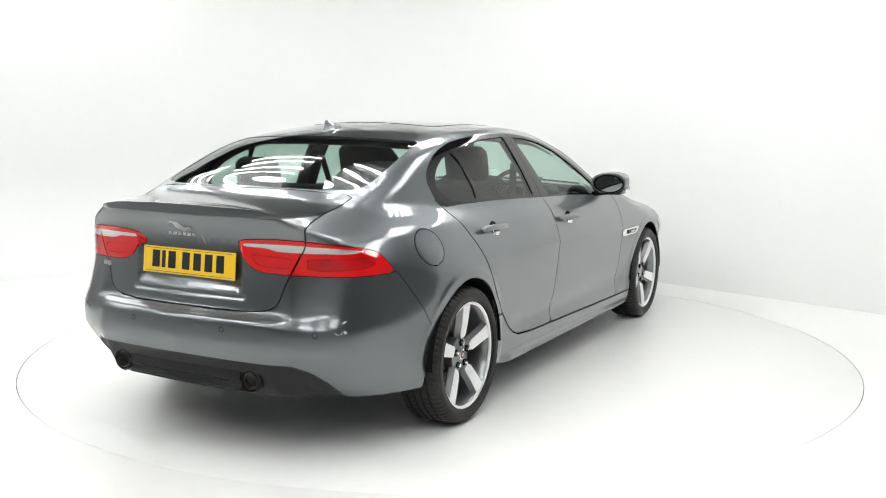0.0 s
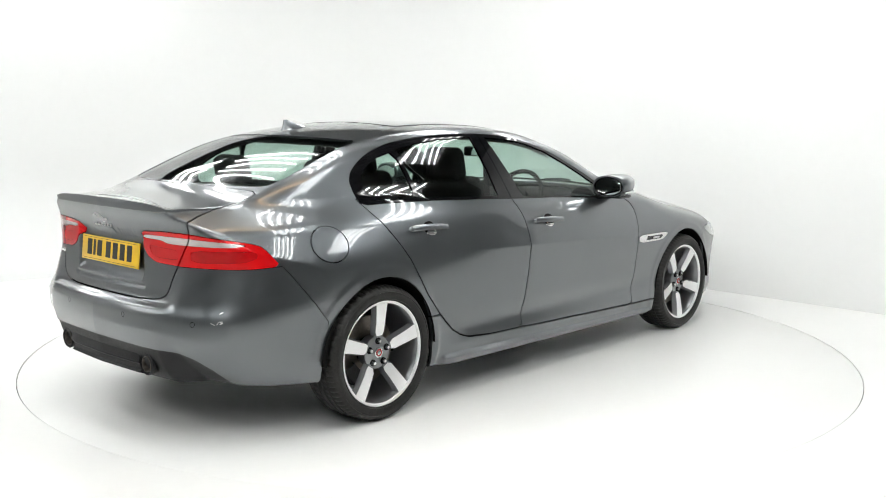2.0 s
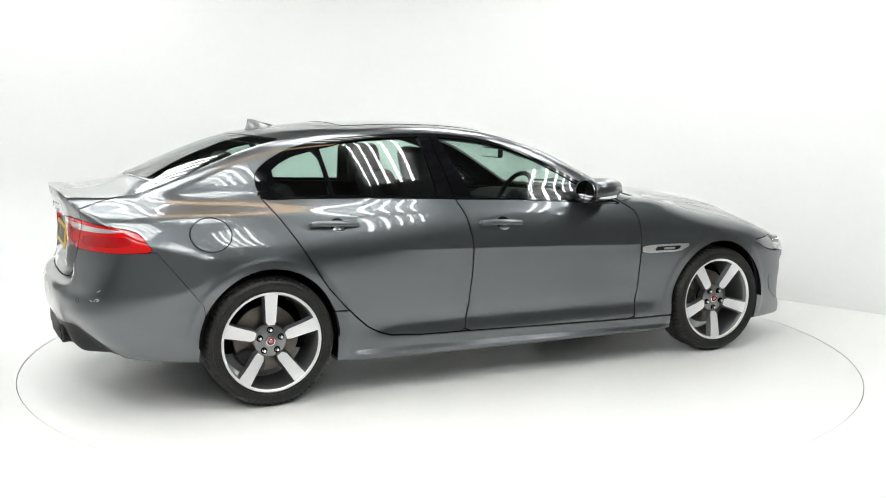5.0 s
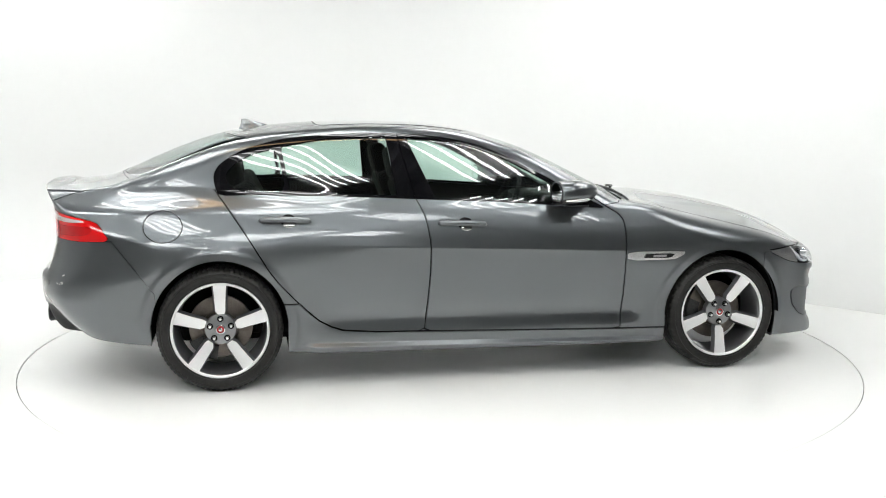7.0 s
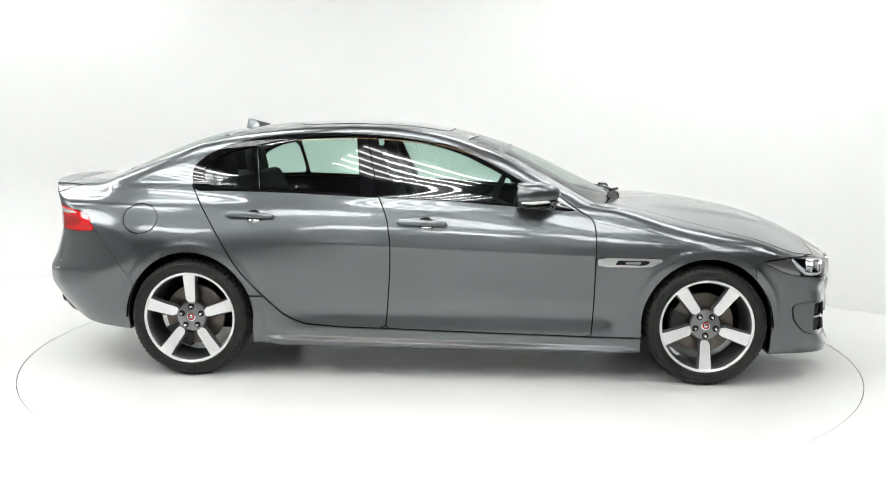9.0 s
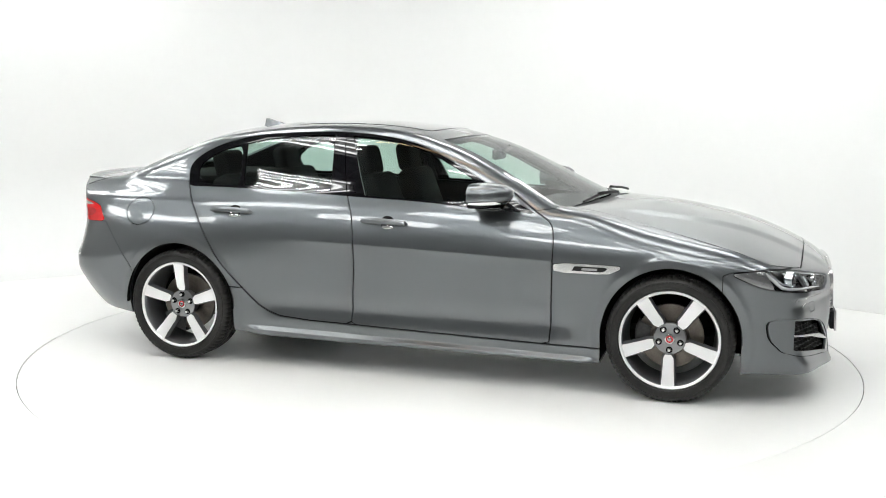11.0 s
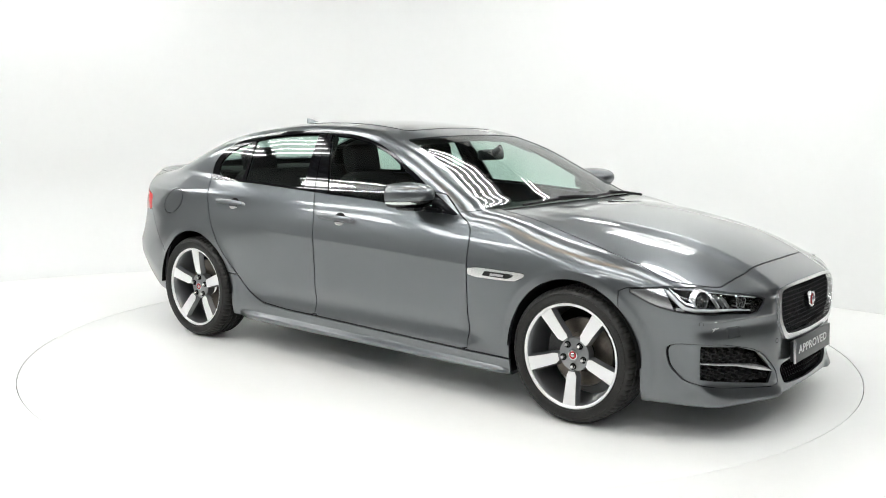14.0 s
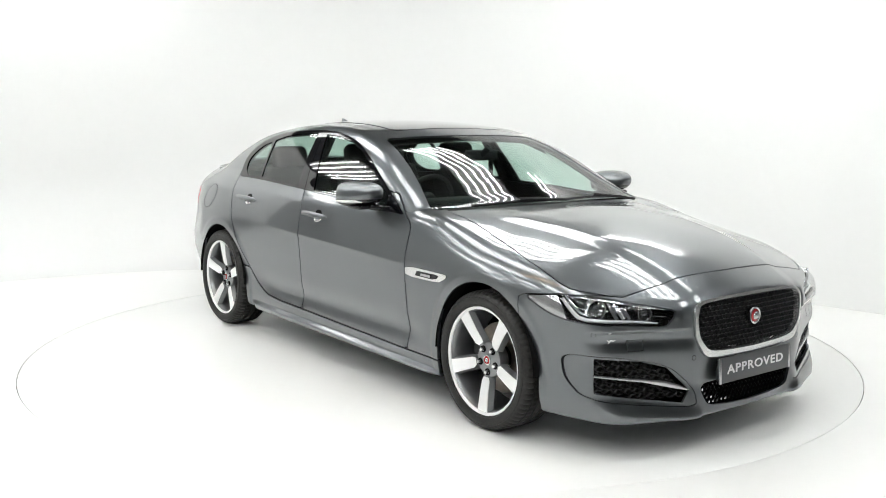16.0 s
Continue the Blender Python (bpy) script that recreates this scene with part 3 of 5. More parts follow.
def build_skin():
    rest = skin_grid()
    for hub in (-HUB_X, HUB_X):
        rest = cut(rest, arch(hub))[1]
    liner = rest
    P = {}
    DLO = [(-1.412, 1.021), (-1.437, 1.081), (-1.439, 1.136), (-1.414, 1.177), (-1.36, 1.218), (-1.267, 1.266), (-1.108, 1.310), (-0.945, 1.332),
           (-0.782, 1.343), (-0.62, 1.349), (-0.459, 1.351), (-0.298, 1.341), (-0.138, 1.321), (0.022, 1.282), (0.18, 1.216), (0.337, 1.135),
           (0.492, 1.05), (0.644, 0.972), (0.711, 0.938), (0.522, 0.951), (0.338, 0.964), (0.031, 0.984), (-0.279, 0.995), (-0.591, 1.009), (-0.909, 1.02), (-1.233, 1.024)]
    dlo, rest = take(rest, side_view(DLO, 1), 0.001)
    liner = cut(liner, side_view(DLO, 1))[1]
    P["quarter_glass"], dlo = take(dlo, side_view([(-1.364, 1.076), (-1.377, 1.122), (-1.358, 1.159), (-1.307, 1.20), (-1.229, 1.239), (-1.104, 1.268), (-1.064, 1.041), (-1.17, 1.036), (-1.252, 1.035), (-1.302, 1.043)], 1), 0.0005)
    P["rear_glass_side"], dlo = take(dlo, side_view([(-1.041, 1.039), (-1.081, 1.275), (-0.939, 1.304), (-0.778, 1.322), (-0.515, 1.333), (-0.473, 1.02), (-0.751, 1.028)], 0), 0.0005)
    P["front_glass"], dlo = take(dlo, side_view([(-0.264, 1.004), (-0.402, 1.328), (-0.233, 1.317), (-0.073, 1.29), (0.086, 1.239), (0.244, 1.162), (0.400, 1.076), (0.50, 1.02), (0.52, 0.965), (0.338, 0.973), (0.031, 0.993)], 0), 0.0005)
    P["surround_rear"], P["surround_front"] = take(dlo, side_view([(-1.6, 0.9), (-0.345, 0.95), (-0.372, 1.0), (-0.437, 1.266), (-0.462, 1.45), (-1.6, 1.45)], 0), 0.002)
    screen = top_view([(0.985, -0.2), (0.985, 0), (0.972, 0.2), (0.935, 0.42), (0.885, 0.65), (0.845, 0.762), (0.69, 0.702), (0.51, 0.640), (0.28, 0.590), (0.105, 0.556), (0.13, 0.45), (0.170, 0.2), (0.178, 0), (0.178, -0.2)], 1)
    P["windscreen"], rest = take(rest, screen, 0.002)
    liner = cut(liner, screen)[1]
    back = top_view([(-1.952, -0.2), (-1.952, 0), (-1.945, 0.2), (-1.905, 0.40), (-1.835, 0.555), (-1.75, 0.577), (-1.6, 0.575), (-1.446, 0.566), (-1.255, 0.542), (-1.32, 0.42), (-1.385, 0.2), (-1.405, 0), (-1.405, -0.2)], 1)
    P["rear_window"], rest = take(rest, back, 0.002)
    liner = cut(liner, back)[1]
    P["sunroof"], rest = take(rest, top_view([(-0.88, -0.2), (-0.88, 0.36), (-0.84, 0.41), (-0.05, 0.43), (0.0, 0.40), (0.02, 0.2), (0.025, -0.2)], 2), 0.003)
    P["bonnet"], rest = take(rest, top_view([(1.03, -0.2), (1.03, 0), (1.015, 0.2), (0.975, 0.45), (0.915, 0.66), (0.89, 0.715), (1.10, 0.705), (1.27, 0.728), (1.47, 0.765), (1.63, 0.80), (1.80, 0.815), (1.89, 0.80), (2.036, 0.66), (2.045, 0.577), (2.060, 0.387), (2.078, 0.137), (2.082, 0), (2.082, -0.2)], 1), 0.0030)
    P["cowl"], rest = take(rest, top_view([(0.83, -0.2), (1.2, -0.2), (1.2, 0.695), (0.86, 0.70), (0.83, 0.5)], 0), 0.001)
    lamp = wrap_front([(1.407, 0.682), (1.253, 0.699), (1.081, 0.705), (0.951, 0.695), (0.824, 0.683), (0.649, 0.664), (0.494, 0.641), (0.503, 0.612), (0.55, 0.573), (0.749, 0.586), (0.948, 0.592), (1.113, 0.598), (1.249, 0.620)], 1)
    P["headlight"], rest = take(rest, lamp, 0.002)
    liner = cut(liner, lamp)[1]
    hole = end_view([(-0.2, 0.664), (0.2, 0.661), (0.350, 0.653), (0.375, 0.605), (0.362, 0.515), (0.306, 0.455), (0.2, 0.442), (-0.2, 0.436)], True, 2)
    grille, rest = cut(rest, hole)
    liner = cut(liner, hole)[1]
    P["grille_ring"], rest = take(rest, end_view([(-0.2, 0.676), (0.2, 0.673), (0.345, 0.664), (0.385, 0.64), (0.388, 0.58), (0.375, 0.50), (0.325, 0.428), (0.2, 0.412), (-0.2, 0.408)], True, 2), 0.001)
    for key, pts in (("intake", [(-0.2, 0.312), (0.30, 0.312), (0.335, 0.285), (0.29, 0.205), (0.1, 0.192), (-0.2, 0.190)]),
                     ("duct", [(0.795, 0.447), (0.616, 0.428), (0.498, 0.394), (0.392, 0.290), (0.425, 0.236), (0.631, 0.267), (0.788, 0.294)])):
        shape = end_view(pts, True, 2 if key == "intake" else 0)
        _, rest = cut(rest, shape)
        liner = cut(liner, shape)[1]
    P["duct_frame"], rest = take(rest, end_view([(0.846, 0.440), (0.832, 0.458), (0.70, 0.450), (0.487, 0.402), (0.365, 0.288), (0.352, 0.212), (0.62, 0.240), (0.811, 0.271), (0.838, 0.345)], True, 2), 0.0015)
    P["tow_cover"], rest = take(rest, end_view([(0.669, 0.522), (0.600, 0.520), (0.600, 0.476), (0.667, 0.474)], True, 0), 0.0012)
    P["front_bumper"], rest = take(rest, side_view([(1.665, 0.1), (1.665, 0.672), (1.70, 0.688), (1.86, 0.705), (2.02, 0.70), (1.99, 0.80), (2.4, 0.8), (2.4, 0.1)], 0, -1.0), 0.002)
    P["skirt"], rest = take(rest, side_view([(-1.12, 0.455), (-1.003, 0.452)] + SILL + [(0.0, 0.272), (0.80, 0.255), (1.10, 0.254), (1.10, 0.1), (-1.12, 0.1)], 0), 0.0045)
    P["rear_door"], rest = take(rest, side_view([(-1.44, 1.06), (-1.412, 1.021), (-1.349, 0.934), (-1.266, 0.81), (-1.138, 0.597), (-1.022, 0.469)] + SILL[:-1] + B_LINE, 1), 0.0036)
    P["front_door"], rest = take(rest, side_view([(x - 0.012, z) for x, z in reversed(B_LINE)] + [(0.039, 0.26), (0.349, 0.25), (0.796, 0.245), (0.806, 0.369), (0.809, 0.562), (0.811, 0.672), (0.812, 0.807), (0.804, 0.872), (0.78, 0.909), (0.715, 0.945), (0.55, 1.06)], 1), 0.0036)
    tail = wrap_rear([(0.291, 0.935), (0.468, 0.945), (0.648, 0.941), (0.837, 0.924), (1.013, 0.901), (1.087, 0.883), (1.199, 0.797), (1.003, 0.791), (0.77, 0.796), (0.55, 0.798), (0.406, 0.804), (0.347, 0.829), (0.306, 0.880)], 1)
    boot = boot_view([(-0.2, 0.640), (0.26, 0.636), (0.408, 0.644), (0.458, 0.664), (0.479, 0.691), (0.493, 0.736), (0.515, 0.796), (0.547, 0.865), (0.585, 0.946), (0.592, 1.02), (0.58, 1.09), (0.568, 1.357), (0.572, 1.50), (0.4, 1.468), (0, 1.425), (-0.2, 1.425)], 1)
    lid, rest = take(rest, boot, 0.003)
    P["lid_light"], P["boot_lid"] = take(lid, tail, 0.0015)
    P["tail_light"], rest = take(rest, tail, 0.0015)
    strip = wrap_rear([(0.318, 0.922), (0.47, 0.923), (0.60, 0.923), (0.80, 0.913), (0.95, 0.900), (1.0, 0.890), (0.90, 0.886), (0.76, 0.889), (0.55, 0.891), (0.49, 0.894), (0.45, 0.905), (0.318, 0.907)], 1)
    for key in ("lid_light", "tail_light"):
        P[key + "_strip"], P[key] = take(P[key], strip, 0.0005)
    P["tail_light_block"], P["tail_light"] = take(P["tail_light"], wrap_rear([(0.66, 0.872), (1.02, 0.866), (1.06, 0.855), (1.05, 0.835), (0.98, 0.822), (0.66, 0.820)], 1), 0.0005)
    P["lid_light_block"], P["lid_light"] = take(P["lid_light"], wrap_rear([(0.36, 0.880), (0.44, 0.872), (0.575, 0.868), (0.575, 0.826), (0.44, 0.826), (0.385, 0.838)], 2), 0.0005)
    P["headlight_tip"], P["headlight"] = take(P["headlight"], wrap_front([(1.5, 0.72), (1.205, 0.72), (1.115, 0.56), (1.5, 0.56)], 0), 0.001)
    P["diffuser"], rest = take(rest, end_view([(0.70, 0.1), (0.657, 0.334), (0.61, 0.399), (0.525, 0.432), (0.316, 0.435), (-0.2, 0.441), (-0.2, 0.1)], False, 1), 0.001)
    P["rear_bumper"], rest = take(rest, side_view([(-3, 0.797), (-1.95, 0.797), (-1.847, 0.665), (-1.745, 0.53), (-1.70, 0.1), (-3, 0.1)], 0, -1.0), 0.0015)
    P["fuel_flap"], rest = take(rest, lambda p: np.maximum(np.hypot((p[:, 0] + 1.695), (p[:, 2] - 0.871) * 1.24) - 0.098, 0.5 + p[:, 1]), 0.0030)
    P["vent"], rest = take(rest, side_view([(0.816, 0.699), (1.158, 0.697), (1.167, 0.684), (1.150, 0.670), (1.097, 0.648), (0.821, 0.647)], 1), 0.001)
    P["front_fender"], rest = take(rest, side_view([(0.80, 0.2), (0.80, 0.8), (0.79, 0.872), (0.76, 0.915), (0.70, 0.955), (0.80, 0.968), (0.95, 1.05), (1.1, 1.05), (2.4, 0.9), (2.4, 0.2)], 0), 0.0015)
    P["body"] = rest
    P["liner"] = liner
    return P


SKIN = build_skin()


def car_body():
    S = SKIN
    panel("body", S["body"], M["paint"], car, "both")
    panel("liner", S["liner"], M["dark"], car, "both", out=-0.016, lip=0, label="dark inner structure behind the panels")
    bonnet = panel("bonnet", S["bonnet"], M["paint"], car, "both")
    boot = panel("boot_lid", S["boot_lid"], M["paint"], car, "both")
    fb = panel("front_bumper", S["front_bumper"], M["paint"], car, "both")
    rb = panel("rear_bumper", S["rear_bumper"], M["paint"], car, "both")
    panel("diffuser", S["diffuser"], M["plastic"], rb, "both", out=-0.006, label="satin black plastic rear diffuser")
    panel("windscreen", S["windscreen"], G["screen"], car, "both", out=-0.003, lip=0, label="green-tinted windscreen glass").visible_shadow = False
    panel("rear_window", S["rear_window"], G["rear"], car, "both", out=-0.003, lip=0, label="green-tinted heated rear window").visible_shadow = False
    panel("sunroof", S["sunroof"], G["roof"], car, "both", out=0.002, label="black glass roof panel")
    panel("cowl", S["cowl"], M["plastic"], car, "both", out=-0.010, label="black plastic cowl below the windscreen")
    panel("grille_surround", S["grille_ring"], M["bright"], fb, "both", out=0.014, lip=0.03, label="satin silver grille surround")
    panel("tow_cover", S["tow_cover"], M["paint"], fb, "right")
    panel("tow_cover", S["tow_cover"], M["paint"], fb, "left")
    pair("front_fender", S["front_fender"], M["paint"], car)
    pair("side_skirt", S["skirt"], M["paint"], car)
    pair("quarter_flap", S["fuel_flap"], M["paint"], car, out=0.0005)
    fd = pair("front_door", S["front_door"], M["paint"], car)
    rd = pair("rear_door", S["rear_door"], M["paint"], car)
    pair("window_surround", S["surround_front"], M["trim"], fd, out=0.001, label="gloss black window surround")
    pair("window_surround", S["surround_rear"], M["trim"], rd, out=0.001, label="gloss black window surround")
    for nm, key, par in (("window_glass", "front_glass", fd), ("window_glass", "rear_glass_side", rd), ("quarter_glass", "quarter_glass", rd)):
        for o in pair(nm, S[key], G["side"], par, out=-0.004, lip=0, label="green-tinted side glass"):
            o.visible_shadow = False
    return bonnet, boot, fb, rb, fd, rd


bonnet, boot, front_bumper, rear_bumper, front_doors, rear_doors = car_body()


# ---------- the car's fittings ----------
def on_skin(origin, way, far=1.6):
    """Where a ray from inside the car leaves the skin."""
    o, d = np.array(origin, float), np.array(way, float)
    lo, hi = 0.0, far
    for _ in range(40):
        m = (lo + hi) / 2
        q = o + m * d
        if skin(q[0:1], q[1:2], q[2:3])[0] < 0:
            lo = m
        else:
            hi = m
    return o + lo * d


def at_side(x, z, out=0.0):
    p = on_skin((x, -0.3, z), (0, -1, 0))
    return Vector(p + np.array((0, -out, 0)))


def at_nose(s, z, out=0.0):
    return Vector(on_skin((1.5, -s, z), (1, 0, 0)) + np.array((out, 0, 0)))


def at_tail(s, z, out=0.0):
    return Vector(on_skin((-1.7, -s, z), (-1, 0, 0)) + np.array((-out, 0, 0)))


def at_top(x, s, out=0.0):
    return Vector(on_skin((x, -s, 0.6), (0, 0, 1)) + np.array((0, 0, out)))


def at_front_wrap(q, z, out=0.0):
    d = np.array((1, -1, 0)) / math.sqrt(2)
    return Vector(on_skin((2.2 - q, 0.0, z), d, 2.0) + d * out)


def smooth_normal(p):
    return Vector(skin_normal(np.array([p]))[0])


def mirrored(bm):
    b = bm.copy()
    bmesh.ops.scale(b, vec=(1, -1, 1), verts=b.verts)
    bmesh.ops.reverse_faces(b, faces=b.faces)
    return b


def twin(name, bm, material, parents, label=""):
    """A fitting on the car's right, and its mirror image on the left."""
    pr, pl = parents if isinstance(parents, tuple) else (parents, parents)
    other = mirrored(bm)
    return part(name, bm, material, pr, label), part(name, other, material, pl, label)


# --- wheels ---
def tyre_mesh():
    R = TYRE_R
    prof = [(0.250, -0.090), (0.256, -0.104), (0.268, -0.110), (0.287, -0.1135), (0.304, -0.109), (0.314, -0.101), (0.3215, -0.090), (0.3255, -0.078),
            (R - 0.0006, -0.062), (R - 0.007, -0.060), (R - 0.007, -0.053), (R, -0.051), (R, -0.024), (R - 0.007, -0.022), (R - 0.007, -0.014), (R, -0.012)]
    prof = prof + [(r, -h) for r, h in reversed(prof)]
    bm = bmesh.new()
    seg, k, rings = 288, len(prof), []
    for i in range(seg):
        a = 2 * math.pi * i / seg
        ring = []
        for j, (r, h) in enumerate(prof):
            if 0.313 < r < R - 0.001 and abs(h) > 0.06 and i % 4 == 0:
                r -= 0.0045
            if r > R - 0.001 and abs(h) > 0.02 and (i + j) % 4 == 0:
                r -= 0.004
            ring.append(bm.verts.new((r * math.cos(a), h, r * math.sin(a))))
        rings.append(ring)
    for i in range(seg):
        a, b = rings[i], rings[(i + 1) % seg]
        for j in range(k - 1):
            bm.faces.new((a[j], a[j + 1], b[j + 1], b[j]))
    bmesh.ops.recalc_face_normals(bm, faces=bm.faces)
    # raised ribs on the outer wall
    for rr in (0.262, 0.298):
        merge(bm, lathe([(rr - 0.0016, -0.1075 if rr < 0.28 else -0.1105), (rr, -0.1100 if rr < 0.28 else -0.1135), (rr + 0.0016, -0.1075 if rr < 0.28 else -0.1105)], 96))
    return bm


def spoke(face):
    """One of five spokes along +z, outer face towards -y. face: the bright flat front alone; else the dark body behind."""
    # half widths along the spoke, skewed as on a turbine
    rows = [(0.068, -0.003, 0.010, -0.064), (0.082, -0.012, 0.021, -0.068), (0.100, -0.0245, 0.0275, -0.073), (0.15, -0.0275, 0.0285, -0.082), (0.20, -0.0305, 0.031, -0.088), (0.2445, -0.0345, 0.0345, -0.0925)]
    bm = bmesh.new()
    if face:
        rows = rows[1:]
        vs = [[bm.verts.new((l, y - 0.0012, r)), bm.verts.new((w, y - 0.0012, r))] for r, l, w, y in rows]
        back = [[bm.verts.new((l, y + 0.004, r)), bm.verts.new((w, y + 0.004, r))] for r, l, w, y in rows]
        for i in range(len(rows) - 1):
            bm.faces.new((vs[i][0], vs[i][1], vs[i + 1][1], vs[i + 1][0]))
            for k in (0, 1):
                bm.faces.new((vs[i][k], vs[i + 1][k], back[i + 1][k], back[i][k]))
        bm.faces.new((vs[0][0], back[0][0], back[0][1], vs[0][1]))
    else:
        rows = [(0.045, -0.03, 0.03, -0.058)] + rows
        rings = []
        for r, l, w, y in rows:
            spread = 0.010
            rings.append([bm.verts.new(c) for c in ((l + 0.001, y, r), (w - 0.001, y, r), (w + spread, y + 0.030, r), (w - 0.004, y + 0.045, r), (l + 0.004, y + 0.045, r), (l - spread, y + 0.030, r))])
        for a, b in zip(rings, rings[1:]):
            for k in range(6):
                bm.faces.new((a[k], a[(k + 1) % 6], b[(k + 1) % 6], b[k]))
        bm.faces.new(rings[0]), bm.faces.new(rings[-1])
    bmesh.ops.recalc_face_normals(bm, faces=bm.faces)
    return bm


def wheel():
    w = empty("wheel", car)
    tagged(w, "five-spoke two-tone alloy wheel with low tyre")
    part("tyre", tyre_mesh(), M["tyre"], w, "black low-profile road tyre")
    rim = lathe([(0.2445, -0.093), (0.240, -0.088), (0.232, -0.06), (0.228, -0.03), (0.222, 0.03), (0.218, 0.09), (0.250, 0.095)], 96)
    part("rim", rim, M["wheelgrey"], w, "dark grey wheel barrel")
    part("rim_lip", lathe([(0.2515, -0.088), (0.2560, -0.094), (0.2560, -0.0990), (0.2520, -0.1015), (0.2460, -0.1005), (0.2405, -0.0955), (0.2410, -0.088)], 128), M["alloy"], w, "machined bright rim edge")
    hub = lathe([(0.0, -0.062), (0.026, -0.063), (0.028, -0.066), (0.032, -0.066), (0.040, -0.061), (0.070, -0.060), (0.080, -0.056), (0.084, -0.035), (0.075, 0.0)], 60)
    part("hub", hub, M["wheelgrey"], w, "dark grey wheel hub")
    body0, face0 = None, None
    for i in range(5):
        turn = pose(0, 0, 0, 0, 72 * i, 0)
        b = part("spoke", spoke(False), M["wheelgrey"], w, "dark grey spoke flank") if i == 0 else new("spoke", body0.data)
        body0 = body0 or b
        b.parent, b.matrix_basis = w, turn
        f = part("spoke_face", spoke(True), M["alloy"], b, "machined bright spoke face") if i == 0 else new("spoke_face", face0.data)
        face0 = face0 or f
        f.parent = b
    nut0 = None
    for i in range(5):
        a = radians(72 * i)
        if nut0 is None:
            nut0 = part("wheel_nut", lathe([(0.0, -0.016), (0.0075, -0.0155), (0.009, -0.012), (0.009, 0.0), (0.0135, 0.001), (0.0135, 0.006)], 6), M["chrome"], w, "black-seated chrome wheel nut")
            n = nut0
        else:
            n = new("wheel_nut", nut0.data)
            n.parent = w
        n.matrix_basis = pose(0.057 * math.sin(a), -0.064, 0.057 * math.cos(a))
        ringn = part("nut_seat", lathe([(0.010, -0.002), (0.0155, -0.0035), (0.017, 0.002)], 20), M["dark"], n)
    cap = part("hub_cap", lathe([(0.0, -0.0705), (0.021, -0.070), (0.0245, -0.0685), (0.0255, -0.064)], 40), M["chrome"], w, "chrome centre cap")
    part("emblem", lathe([(0.0, -0.0725), (0.0185, -0.0718), (0.0195, -0.0695)], 32), M["badgered"], cap, "plain red enamel disc")
    part("emblem_relief", lathe([(0.0, -0.0750), (0.007, -0.0745), (0.0105, -0.0722)], 16), M["satin"], cap)
    part("brake_disc", lathe([(0.060, 0.030), (0.095, 0.030), (0.097, 0.018), (0.165, 0.018), (0.167, 0.020), (0.167, 0.038), (0.165, 0.040), (0.06, 0.040)], 72), M["steel"], w, "worn steel brake disc")
    valve = tube([(0.225 * math.sin(0.63), -0.055, -0.225 * math.cos(0.63)), (0.205 * math.sin(0.63), -0.075, -0.205 * math.cos(0.63))], 0.0045, 8)
    part("valve", valve, M["dark"], w)
    return w


def caliper(parent, hub_x, sy, back):
    bm = bmesh.new()
    prof = [(0.105, -0.005), (0.172, -0.005), (0.182, 0.004), (0.182, 0.060), (0.105, 0.060)]
    b = lathe(prof, 14, closed=True, arc=radians(58))
    bmesh.ops.transform(b, matrix=pose(0, 0, 0, 0, (-155 if back else -205) if sy < 0 else (-155 if back else -205), 0), verts=b.verts)
    merge(bm, b)
    m = pose(hub_x, sy * 0.801, HUB_Z + 0.002) @ Matrix.Diagonal((1, -sy, 1, 1)) if sy > 0 else pose(hub_x, sy * 0.801, HUB_Z + 0.002)
    bmesh.ops.transform(bm, matrix=m, verts=bm.verts)
    bmesh.ops.recalc_face_normals(bm, faces=bm.faces)
    return part("brake_caliper", bm, M["caliper"], parent, "dark cast brake caliper")


wheel_first = wheel()
wheel_first.matrix_basis = pose(HUB_X, -0.801, HUB_Z + 0.002, 0, 36, 0)
for hx, sy, roll_deg in ((-HUB_X, -1, 0), (HUB_X, 1, 20), (-HUB_X, 1, 50)):
    copy_thing(wheel_first, pose(hx, sy * 0.801, HUB_Z + 0.002, 0, 0, 0 if sy < 0 else 180) @ pose(0, 0, 0, 0, roll_deg, 0))
for hx in (HUB_X, -HUB_X):
    for sy in (-1, 1):
        caliper(car, hx, sy, hx > 0)
        # wheel well
        prof = [(0.372, 0.905), (0.380, 0.80), (0.385, 0.55), (0.20, 0.52), (0.0, 0.52)]
        well = lathe([(r, sy * h) for r, h in prof], 40, arc=math.pi)
        bmesh.ops.transform(well, matrix=pose(hx, 0, HUB_Z) @ Matrix.Diagonal((0.95, 1, 0.99, 1)), verts=well.verts)
        part("wheel_well", well, M["dark"], car, "black wheel arch liner")

# --- underside ---
under = box(0, 0, 0.235, 3.3, 1.02, 0.10, 0.03)
box(0.0, 0, 0.225, 1.9, 1.62, 0.09, 0.03, bm=under)
box(-1.90, 0, 0.34, 0.42, 0.84, 0.08, 0.03, bm=under)
box(1.86, 0, 0.25, 0.42, 0.9, 0.08, 0.03, bm=under)
part("underbody", under, M["dark"], car, "black underbody tray")

